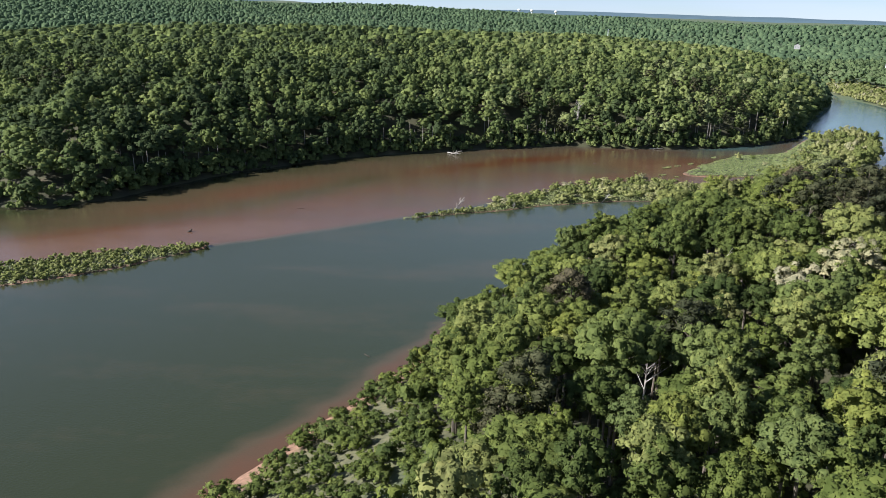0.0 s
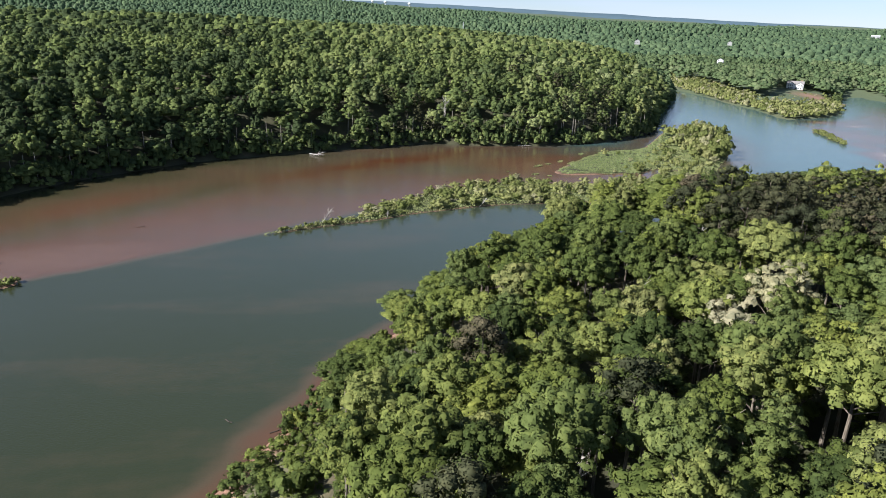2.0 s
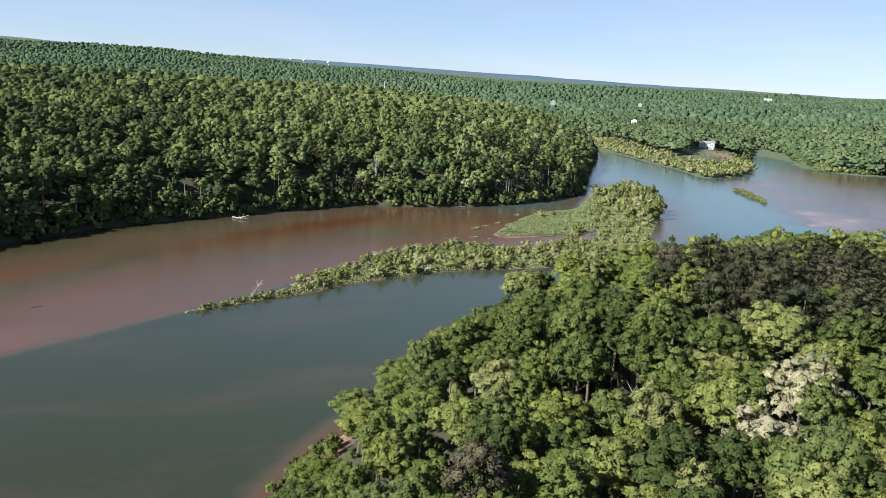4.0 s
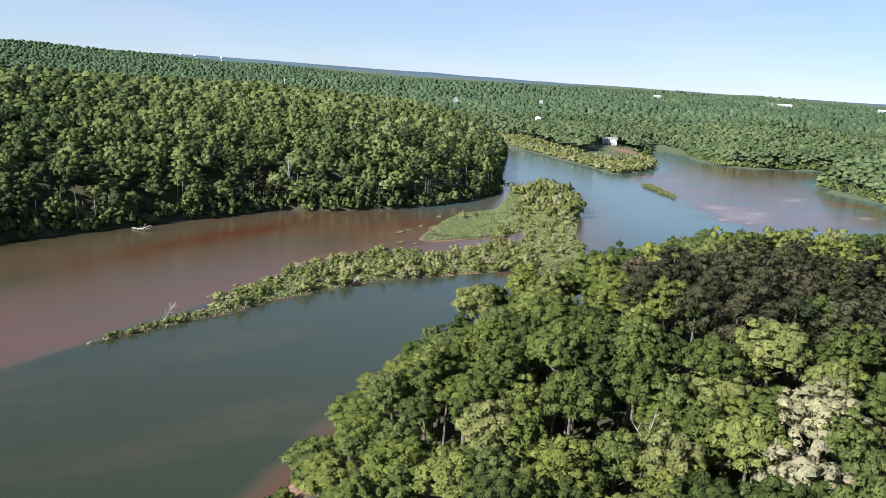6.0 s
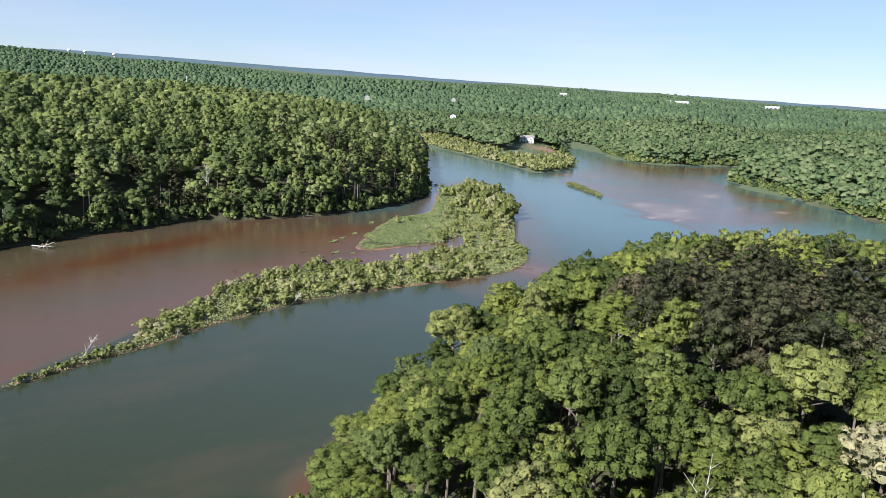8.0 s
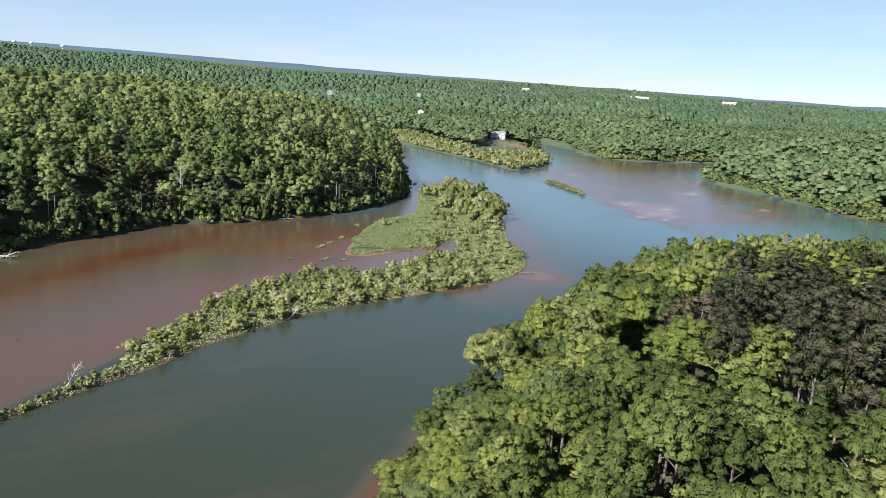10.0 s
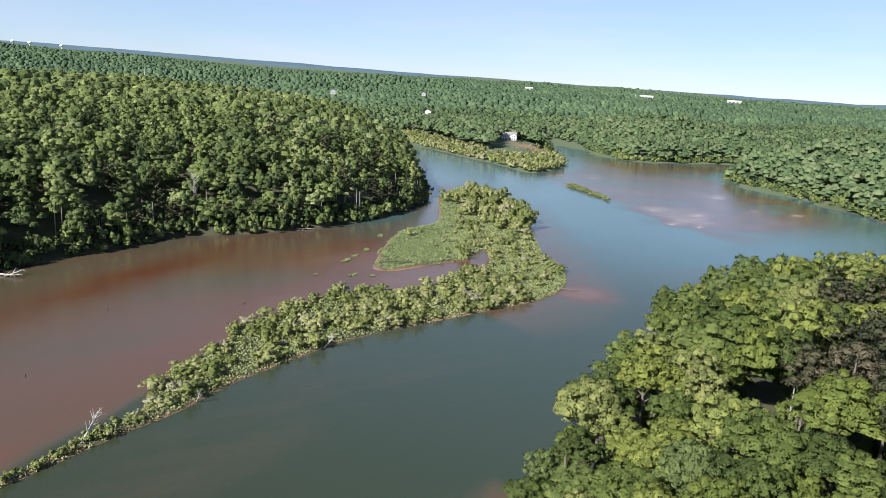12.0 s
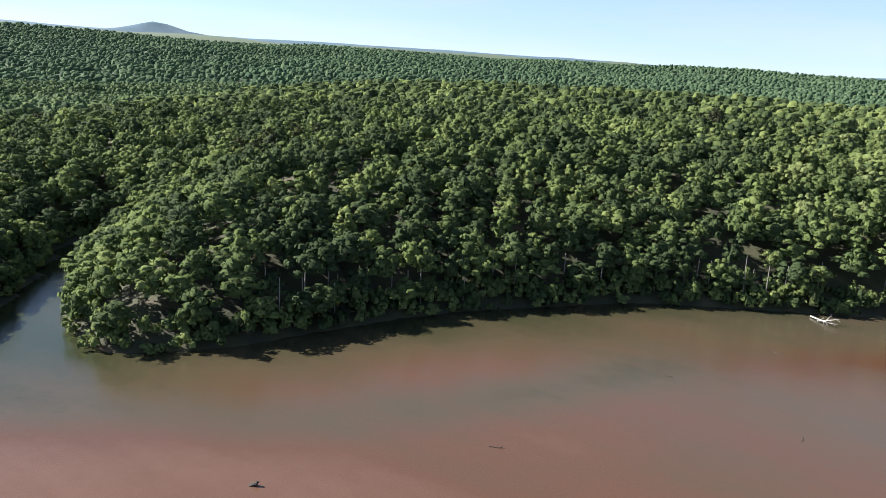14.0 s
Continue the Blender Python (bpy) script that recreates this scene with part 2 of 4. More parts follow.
glass_mat = plain_material("window_glass", (0.02, 0.025, 0.03), (0.04, 0.045, 0.05), 0.08)
# walls of the far houses and halls, toned down from white to grey
grey_mat = plain_material("grey_siding", (0.26, 0.26, 0.25), (0.36, 0.36, 0.34), 0.8)
brick_mat = plain_material("red_brick", (0.20, 0.09, 0.06), (0.30, 0.14, 0.09), 0.9)
steel_mat = plain_material("pale_painted_steel", (0.6, 0.61, 0.62), (0.75, 0.76, 0.77), 0.5)
blue_mat = plain_material("blue_tarpaulin", (0.04, 0.14, 0.34), (0.07, 0.2, 0.45), 0.6)

# ---- the plan: shores of the lake, in order round it ----
NEAR_SHORE = [(-110, -150), (-80, -40), (-55, 50), (-35, 88), (-20, 113), (-4, 139), (10, 163), (30, 184), (49, 198), (70, 207),
              (90, 216), (115, 227), (140, 238), (170, 243), (200, 236), (225, 217), (245, 180), (264, 130), (280, 60), (300, -150)]
EAST_SHORE = [(420, -150), (428, 60), (445, 200), (463, 294), (474, 322), (506, 378), (554, 475), (630, 505), (720, 515),
              (701, 570), (620, 598), (592, 632), (625, 690), (655, 745), (690, 830)]
SPIT_SHORE = [(640, 795), (595, 745), (544, 684), (505, 632), (470, 594), (435, 574), (400, 563), (402, 595), (412, 640),
              (432, 780), (452, 870), (480, 960)]
HILL_SHORE = [(440, 960), (405, 783), (327, 644), (282, 570), (256, 525), (244, 500), (220, 470), (178, 439), (135, 426), (100, 424),
              (66, 431), (45, 420), (15, 408), (-34, 386), (-57, 374), (-76, 355), (-95, 338), (-112, 316), (-126, 292),
              (-138, 270), (-157, 253), (-172, 255), (-191, 264), (-215, 285)]
WEST_SHORE = [(-250, 322), (-262, 312), (-222, 270), (-207, 250), (-196, 230), (-206, 203), (-262, 178), (-320, 160), (-520, 100), (-520, -150)]
LAKE = NEAR_SHORE + EAST_SHORE + SPIT_SHORE + HILL_SHORE + WEST_SHORE

WEST_ISLET = [(-150, 172), (-132, 188), (-113, 200), (-94, 209), (-77, 213), (-86, 201), (-99, 187), (-117, 175), (-135, 166)]
BAR = [(-19, 250), (-14, 254), (-2, 262), (4, 266), (13, 270), (17, 280), (27, 291), (41, 299), (48, 311), (62, 316), (90, 326), (114, 319),
       (132, 323), (161, 334), (174, 350), (186, 343), (191, 327), (176, 305), (161, 294), (146, 289), (120, 288),
       (82, 287), (66, 285), (48, 279), (34, 274), (20, 266), (6, 261), (-5, 256)]
MARSH = [(115, 348), (121, 342), (142, 344), (158, 344), (174, 355), (188, 342), (194, 338), (217, 367), (235, 390), (252, 416), (270, 450),
         (280, 500), (278, 512), (262, 500), (240, 480), (212, 440), (190, 413), (164, 404), (138, 378), (122, 358)]
SMALL_ISLET = [(346, 436), (352, 436), (370, 470), (378, 494), (370, 496), (360, 472)]
SAND_BAR = [(322, 352), (345, 350), (372, 372), (378, 396), (366, 404), (340, 404), (330, 380)]
ISLANDS = [WEST_ISLET, BAR, MARSH, SMALL_ISLET]


def smooth(ring, steps=3):
    """A closed ring rounded through its points."""
    p = np.array(ring, float)
    a, b, c, d = np.roll(p, 1, 0), p, np.roll(p, -1, 0), np.roll(p, -2, 0)
    out = []
    for t in np.arange(steps) / steps:
        out.append(0.5 * (2 * b + (c - a) * t + (2 * a - 5 * b + 4 * c - d) * t**2 + (3 * b - a - 3 * c + d) * t**3))
    return np.stack(out, 1).reshape(-1, 2)


def inside_by(ring, x, y):
    """Signed distance to a ring: plus inside."""
    shape, pts = np.shape(x), np.stack([np.ravel(x), np.ravel(y)], -1)
    best, odd = np.full(len(pts), 1e18), np.zeros(len(pts), bool)
    for a, b in zip(ring, np.roll(ring, -1, 0)):
        ab, ap = b - a, pts - a
        t = np.clip((ap @ ab) / max(ab @ ab, 1e-9), 0, 1)
        best = np.minimum(best, ((ap - t[:, None] * ab) ** 2).sum(-1))
        cross = (a[1] > pts[:, 1]) != (b[1] > pts[:, 1])
        with np.errstate(divide="ignore", invalid="ignore"):
            odd ^= cross & (pts[:, 0] < a[0] + (pts[:, 1] - a[1]) / (b[1] - a[1]) * ab[0])
    return (np.sqrt(best) * np.where(odd, 1, -1)).reshape(shape)


LAKE_RING = smooth(LAKE)
ISLAND_RINGS = [smooth(r) for r in ISLANDS]


def wave(x, y, size, seed):
    """Soft value noise from -1 to 1 on arrays."""
    r = np.random.RandomState(seed).rand(64, 64)
    u, v = np.asarray(x) / size, np.asarray(y) / size
    i, j = np.floor(u).astype(int), np.floor(v).astype(int)
    fu, fv = u - i, v - j
    fu, fv = fu * fu * (3 - 2 * fu), fv * fv * (3 - 2 * fv)
    g = lambda p, q: r[p % 64, q % 64]
    return 2 * ((g(i, j) * (1 - fu) + g(i + 1, j) * fu) * (1 - fv) + (g(i, j + 1) * (1 - fu) + g(i + 1, j + 1) * fu) * fv) - 1


def step(lo, hi, v):
    t = np.clip((v - lo) / (hi - lo), 0, 1)
    return t * t * (3 - 2 * t)


def skyline(x, y, far):
    """Height of the farthest ridges by bearing: high in the north-west, low in the east."""
    bearing = np.degrees(np.arctan2(-np.asarray(x), np.asarray(y)))
    up = np.interp(bearing, [-110, -66, -45, -23, 0, 27, 60, 110], [0.0, 0.1, 0.5, 0.95, 1.35, 1.85, 2.0, 2.0])
    return 69 + far * np.tan(np.radians(up))


def land_height(x, y):
    """Height of the ground, from the way to the shore: hill, peninsula, rolling country."""
    d = -inside_by(LAKE_RING, x, y)
    d_isl = np.max([inside_by(r, x, y) for r in ISLAND_RINGS], 0)
    near = (y < 252) & (x > -120) & (x < 310)
    far = np.hypot(x, y)
    hill = step(620, 250, np.hypot((x - 60) / 1.15, (y - 640))) * step(340, 300, x - 0.55 * (y - 560))
    west = np.exp(-(((x + 330) / 260) ** 2) - ((y - 720) / 300) ** 2)
    cap = np.where(near, 17.0 + 6.0 * step(50, 85, x) - 5.0 * step(104, 135, x), 13 + 27 * hill + 20 * west * (1 - 0.5 * hill))
    cap = cap + (4 * wave(x, y, 130, 3) + 6 * wave(x, y, 420, 4)) * np.where(near, 0.2, step(30, 250, d))
    for bx, by, wide, tall in ((640, 385, 120, 24), (770, 770, 150, 22), (470, 1060, 170, 14)):
        cap = cap + tall * np.exp(-(((x - bx) ** 2 + (y - by) ** 2) / wide**2)) * ~near
    rise = skyline(x, y, far) - 14
    cap = cap + step(1000, 3600, far) * (rise - cap) + (13 * wave(x, y, 560, 5) + 10 * wave(x, y, 250, 6)) * step(800, 1500, far)
    size = np.where(near, 42.0 - 16 * step(110, 150, y), 58.0)
    up = np.maximum(cap, 2) * (1 - np.exp(-np.maximum(d, 0) / size)) + 0.3
    z = np.where(d > 0, up, np.maximum(-2.0, d * 0.25 - 0.05))
    return np.where(d_isl > -4, np.maximum(z, np.clip(d_isl * 0.22, -1.5, 0.55)), z), d, d_isl


def make_mesh(name, verts, faces, mat, attributes=(), flat=True, bulge=None):
    me = bpy.data.meshes.new(name)
    verts, faces = np.asarray(verts, np.float32), np.asarray(faces, np.int32)
    k = faces.shape[1]
    me.vertices.add(len(verts))
    me.vertices.foreach_set("co", verts.ravel())
    me.loops.add(faces.size)
    me.loops.foreach_set("vertex_index", faces.ravel())
    me.polygons.add(len(faces))
    me.polygons.foreach_set("loop_start", np.arange(len(faces), dtype=np.int32) * k)
    me.polygons.foreach_set("loop_total", np.full(len(faces), k, np.int32))
    me.polygons.foreach_set("use_smooth", np.full(len(faces), not flat))
    for key, values in attributes:
        a = me.attributes.new(key, "FLOAT", "POINT")
        a.data.foreach_set("value", np.asarray(values, np.float32))
    if bulge is not None:
        a = me.attributes.new("bulge", "FLOAT_VECTOR", "POINT")
        a.data.foreach_set("vector", np.asarray(bulge, np.float32).ravel())
    me.materials.append(mat)
    me.update(calc_edges=True)
    return me


def sheet(xs, ys):
    gx, gy = np.meshgrid(xs, ys)
    n, m = len(xs), len(ys)
    i = (np.arange(m - 1)[:, None] * n + np.arange(n - 1)[None]).ravel()
    return gx.ravel(), gy.ravel(), np.stack([i, i + 1, i + n + 1, i + n], -1)


def spread(lo, a, b, hi, fine, grow=1.16, coarse=90):
    """Coordinates: fine from a to b, wider and wider out to lo and hi."""
    mid = list(np.arange(a, b + 0.1, fine))
    for end, side in ((lo, -1), (hi, 1)):
        s, v = fine, mid[0] if side < 0 else mid[-1]
        while (v - end) * side < 0:
            s = min(s * grow, coarse if abs(v) < 2500 else 300)
            v += side * s
            mid = [v] + mid if side < 0 else mid + [v]
    return np.array(mid)


# ---- ground and water ----
gx, gy, gf = sheet(spread(-4900, -150, 300, 4900, 3.4), spread(-1500, 60, 520, 4900, 3.4))
gz, gd, gi = land_height(gx, gy)
clay = np.clip(0.9 * step(8, 2, gd) * (gd > -6) * np.where(gy < 252, 1.0, np.where(gx > 380, 0.12, 0.0)) + step(0.8, 0.1, gi) * (gi > -3) + step(32, 14, np.hypot((gx - 545) * 0.8, gy - 714)) + 0.7 * step(9, 3, np.abs(gd - 5)) * step(60, 35, np.hypot(gx - 572, gy - 712)), 0, 1)
clay = np.maximum(clay, 0.2 * step(34, 20, gd) * (gy < 128) * (gx < 10) * (gd > 0))
ground = tagged(new("ground", make_mesh("ground", np.stack([gx, gy, gz], -1), gf, ground_mat, [("clay", clay), ("undergrowth", np.maximum(step(520, 680, np.hypot(gx, gy)), step(150, 125, gy + 8 * wave(gx, gy, 20, 18)) * step(12, -4, gx + 7 * wave(gx, gy, 14, 19)) * (gd > 0)))], flat=False)),
                "wooded banks of dark leaf litter and red clay", "ground", kind="structure")


def silt_field(x, y):
    """Where the shallows are clouded with clay, and where rust-brown mats lie."""
    lake = inside_by(LAKE_RING, x, y)
    isl = np.max([inside_by(r, x, y) for r in ISLAND_RINGS], 0)
    along = (x + 17) * 0.815 + (y - 252) * 0.579
    off = -(x + 17) * 0.579 + (y - 252) * 0.815
    west = step(-0.5, 5, off + 1.2 * wave(along, off, 14, 8)) * step(185, 120, x) * step(-210, -130, x)
    near_hill = 0.45 - 0.25 * step(20, -40, x)
    west *= near_hill + (1 - near_hill) * step(3, 46 + 16 * step(20, -40, x), lake + 8 * wave(x, y, 40, 9))
    lane = np.exp(-((off - 62 - 16 * np.sin(along / 45.0)) / 12.0) ** 2) * step(60, 10, along)
    lane = np.maximum(lane, 0.8 * np.exp(-((off - 100 - 18 * np.sin(along / 55.0 + 1.0)) / 9.0) ** 2) * step(80, 20, along))
    core = 0.44 + 0.16 * step(-20, -80, x) + 0.07 * step(30, 6, off) + 0.14 * wave(x, y, 60, 10)
    s = west * core - 0.32 * lane * west
    s = np.maximum(s, 0.48 * step(9, 1, lake + 2 * wave(x, y, 7, 14)) * (y < 240) * (x < 60))
    s = np.maximum(s, 0.74 * step(19, 4, np.hypot(x - 166, y - 288)))
    s = np.maximum(s, 0.34 * step(30, 2, -isl) * (x > 120) * (x < 300))
    bar = inside_by(smooth(SAND_BAR), x, y)
    east = step(-4, 9, x - 308 - 0.4 * (y - 338) + 4 * wave(x, y, 22, 15)) * step(720, 600, y) * step(290, 340, y)
    u, v = (x * 0.55 - y * 0.83) / 4.5, x * 0.83 + y * 0.55
    s = np.maximum(s, east * (0.43 + 0.27 * wave(u, v, 13, 11) + 0.12 * wave(u, v, 5, 16)) * step(4, 30, lake))
    for cx, cy, half, wide, much in ((447, 407, 24, 4.5, 1.1), (424, 356, 28, 4, 1.05), (421, 537, 28, 6, 1.2), (356, 380, 36, 6, 1.0), (322, 352, 22, 3.5, 1.0), (400, 450, 30, 4, 0.9)):
        du, dv = ((x - cx) * 0.55 - (y - cy) * 0.83) / half, ((x - cx) * 0.83 + (y - cy) * 0.55 + 3 * wave(x, y, 16, 17)) / wide
        s = np.maximum(s, much * np.exp(-(du**4) - dv**2))
    s = np.maximum(s, 0.8 * step(-12, 3, bar + 5 * wave(x, y, 11, 12)))
    s = np.maximum(s, 0.80 * step(16, 3, np.abs((y - 405) - 0.9 * (x - 420)) / 1.3) * step(70, 20, np.abs(x - 425)) * 0.9)
    s = np.maximum(s, 0.58 * step(44, 16, np.hypot((x - 135) * 0.7, y - 331)))
    rust = 0.85 * np.exp(-((x - 40) / 56) ** 2 - ((y - 377 - 0.62 * (x - 40)) / 13) ** 2)
    rust = np.maximum(rust, 0.35 * np.exp(-((x - 95) / 50) ** 2 - ((y - 408) / 10) ** 2))
    return np.clip(s, 0, 1), np.clip(rust + 0.25 * rust * wave(x, y, 9, 13), 0, 1)


wx, wy, wf = sheet(spread(-560, -150, 300, 760, 4.0, 1.2, 14), spread(-200, 60, 520, 1000, 4.0, 1.2, 14))
silt, rust = silt_field(wx, wy)
# paler blue-green water, stronger towards the north-east
blue_green = 0.18 * step(-60, 120, wx) + 0.7 * step(130, 300, wx + 0.45 * (wy - 330) + 14 * wave(wx, wy, 60, 20)) * step(215, 290, wy)
water = tagged(new("water", make_mesh("water", np.stack([wx, wy, 0 * wx], -1), wf, water_mat, [("silt", silt), ("rust", rust), ("blue_green", blue_green)], flat=False)),
               "calm lake water, grey-green beside pinkish-brown silt", "water", kind="structure")


# ---- far ridges, blue haze in their colour ----
def ridge(name, radius, share, high, mat, seed, depth):
    a = np.radians(np.arange(-100, 100.1, 0.5))
    rows = []
    top = 69 + (skyline(-np.sin(a), np.cos(a), radius) - 69) * share + high * (wave(a * radius, 0 * a, 620, seed) * 0.6 + wave(a * radius, 0 * a, 170, seed + 1) * 0.25 + wave(a * radius, 0 * a, 38, seed + 2) * 0.08)
    for r, k in ((radius - depth, 0.0), (radius - depth * 0.45, 0.72), (radius, 1.0), (radius + depth * 0.3, 0.5)):
        rows.append(np.stack([-np.sin(a) * r, np.cos(a) * r, 20 + (top - 20) * k], -1))
    v = np.concatenate(rows)
    n = len(a)
    i = (np.arange(3)[:, None] * n + np.arange(n - 1)[None]).ravel()
    return tagged(new("backdrop", make_mesh(name, v, np.stack([i, i + 1, i + n + 1, i + n], -1), mat, flat=False)),
                  "low wooded ridge on the horizon, blue-green with painted haze", "distance", kind="structure")


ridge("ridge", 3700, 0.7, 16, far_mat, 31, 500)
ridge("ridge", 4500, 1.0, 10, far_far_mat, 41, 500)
a = np.linspace(0, 2 * math.pi, 25)[:-1]
peak = [np.array([[0, 0, 100.0]])] + [np.stack([np.cos(a) * r * 1.7, np.sin(a) * r, h + 9 * wave(a * 40, a * 0 + r, 60, 47)], -1) for r, h in ((45, 84), (110, 54), (230, 30), (420, -30))]
peak_v = np.concatenate(peak)
tri = [(0, 1 + i, 1 + (i + 1) % 24) for i in range(24)]
for k in range(3):
    for i in range(24):
        p, q = 1 + k * 24 + i, 1 + k * 24 + (i + 1) % 24
        tri += [(p, p + 24, q + 24), (p, q + 24, q)]
mountain = tagged(new("backdrop", make_mesh("mountain", peak_v, tri, far_far_mat, flat=False)), "lone mountain beyond the horizon, blue with painted haze", "distance", kind="structure")
mountain.matrix_basis = Matrix.Translation((-15 - math.sin(radians(49.2)) * 4450, 146 + math.cos(radians(49.2)) * 4450, 176)) @ Matrix.Rotation(radians(49), 4, "Z")


# ---- trees ----
def frames_of(n):
    """Two vectors across each normal."""
    up = np.where(np.abs(n[:, 2:3]) < 0.9, [[0, 0, 1.0]], [[1.0, 0, 0]])
    u = np.cross(n, up)
    u /= np.linalg.norm(u, axis=1, keepdims=True)
    return u, np.cross(n, u)


def directions(rng, n, low=-0.45):
    z = rng.uniform(low, 1, n)
    a = rng.uniform(0, 2 * math.pi, n)
    r = np.sqrt(1 - z * z)
    return np.stack([r * np.cos(a), r * np.sin(a), z], -1)


def ball(centre, radii, rng, rings=4, sides=7, rough=0.15):
    """A lumpy closed inner mass."""
    v, f = [], []
    for i in range(rings + 1):
        p = math.pi * i / rings
        for j in range(sides):
            q = 2 * math.pi * (j + 0.5 * (i % 2)) / sides
            k = 1 + rng.uniform(-rough, rough)
            v.append((math.sin(p) * math.cos(q) * k, math.sin(p) * math.sin(q) * k, math.cos(p) * k))
    for i in range(rings):
        for j in range(sides):
            a, b = i * sides + j, i * sides + (j + 1) % sides
            if i > 0:
                f.append((a, b + sides, b))
            if i < rings - 1:
                f.append((a, a + sides, b + sides))
    return np.array(v) * radii + centre, np.array(f)


def sprays(pos, normal, size, rng, narrow=0.75):
    """A leaf spray, one bent triangle, at each place."""
    n = normal + rng.normal(0, 0.6, normal.shape)
    n /= np.linalg.norm(n, axis=1, keepdims=True)
    u, w = frames_of(n)
    a = rng.uniform(0, 2 * math.pi, len(n))[:, None]
    u, w = u * np.cos(a) + w * np.sin(a), w * np.cos(a) - u * np.sin(a)
    s = (size * rng.uniform(0.6, 1.35, len(n)))[:, None]
    v = np.stack([pos + u * s, pos - u * s * 0.55 + w * s * narrow, pos - u * s * 0.5 - w * s * narrow], 1).reshape(-1, 3)
    return v, np.arange(len(v)).reshape(-1, 3)


def join(pieces):
    v, f, k = [], [], 0
    for pv, pf in pieces:
        v.append(pv)
        f.append(pf + k)
        k += len(pv)
    return np.concatenate(v), np.concatenate(f)


def unit(v):
    return v / np.maximum(np.linalg.norm(v, axis=1, keepdims=True), 1e-6)


def dome(centre, reach, tall, rng, k=5):
    """A small uneven leafy cap, open below."""
    q = 2 * math.pi * (np.arange(k) + rng.rand()) / k
    v = [(0, 0, 1.0)]
    for out, z in ((0.68, 0.7), (0.98, -0.25)):
        v += [(math.cos(a) * out * w, math.sin(a) * out * w, z * w) for a, w in zip(q, rng.uniform(0.74, 1.2, k))]
    f = [(0, 1 + i, 1 + (i + 1) % k) for i in range(k)]
    for i in range(k):
        a, b = 1 + i, 1 + (i + 1) % k
        f += [(a, a + k, b + k), (a, b + k, b)]
    v = np.array(v)
    return v * [reach, reach, tall] + centre, np.array(f), unit(v + [0, 0, 0.12])


def broad_crown(seed, radius, height, lobes, leaves, size, billow=(0.22, 0.5), sides=5, lift=0.4):
    """A round crown of leafy billows, its underside open, from z = 0 up."""
    rng = np.random.RandomState(seed)
    d = directions(rng, lobes, -0.35)
    k = np.arange(lobes) + 0.5
    d[:, 2] = 1 - 1.35 * k / lobes
    r = np.sqrt(np.maximum(0, 1 - d[:, 2] ** 2))
    a = k * 2.39996 + rng.uniform(-0.4, 0.4, lobes)
    d[:, 0], d[:, 1] = r * np.cos(a), r * np.sin(a)
    out = rng.uniform(0.5, 1.0, lobes)[:, None]
    lean = rng.uniform(-0.12, 0.12, 2) * radius
    half = np.array([radius, radius, height / 2])
    centres = d * out * half + [lean[0], lean[1], height * 0.5]
    big = rng.uniform(*billow, lobes) * radius
    whole = np.array([lean[0], lean[1], height * 0.42])
    caps = [dome(whole, radius * 0.62, height * 0.42, rng, sides)] + [dome(c, b * 0.84, b * 0.7, rng, sides) for c, b in zip(centres, big)]
    which = rng.choice(lobes, leaves * 2, p=big**2 / (big**2).sum())
    dd = directions(rng, leaves * 2, -0.3)
    pos = centres[which] + dd * big[which][:, None] * rng.uniform(0.78, 1.12, (leaves * 2, 1)) * [1, 1, 0.74]
    gap = np.linalg.norm(pos[:, None] - centres[None], axis=2) / big[None]
    gap[np.arange(len(pos)), which] = 9
    keep = np.flatnonzero(gap.min(1) > 0.72)[:leaves]
    round_by = unit(dd[keep] * 0.6 + unit((pos[keep] - whole) / half) * 0.5 + [0, 0, lift] + rng.normal(0, 0.18, dd[keep].shape))
    v, f = join([c[:2] for c in caps] + [sprays(pos[keep], dd[keep] + [0, 0, 0.35], size, rng)])
    cap_round = [caps[0][2]] + [unit(c[2] * 0.6 + unit((c[0] - whole) / half) * 0.45 + [0, 0, lift * 0.6]) for c in caps[1:]]
    return v, f, np.concatenate(cap_round + [np.repeat(round_by, 3, 0)])


def pine_crown(seed, radius, height, clumps, leaves, size):
    """Open, flattened clumps of needles round the upper trunk, broad at the top."""
    rng = np.random.RandomState(seed)
    k = np.arange(clumps) + 0.5
    z = height * (0.12 + 0.8 * k / clumps)
    reach = radius * np.sin(np.pi * np.clip(0.22 + 0.72 * k / clumps, 0, 1)) ** 0.7 * rng.uniform(0.5, 0.85, clumps)
    a = k * 2.39996 + rng.uniform(-0.5, 0.5, clumps)
    centres = np.stack([np.cos(a) * reach, np.sin(a) * reach, z], -1)
    big = radius * rng.uniform(0.28, 0.46, clumps)
    which = rng.choice(clumps, leaves, p=big**2 / (big**2).sum())
    d = directions(rng, leaves, -0.6)
    pos = centres[which] + d * big[which][:, None] * rng.uniform(0.45, 1.1, (leaves, 1)) * [1, 1, 0.55]
    v, f = sprays(pos, d + [0, 0, 0.5], size, rng, 0.42)
    cores = [ball(c, b * np.array([0.6, 0.6, 0.32]), rng, 3, 5) for c, b in zip(centres, big)]
    round_by = np.concatenate([unit(p[0] - c) for p, c in zip(cores, centres)] + [np.repeat(unit(d + [0, 0, 0.2] + rng.normal(0, 0.3, d.shape)), 3, 0)])
    v, f = join(cores + [(v, f)])
    return v, f, round_by


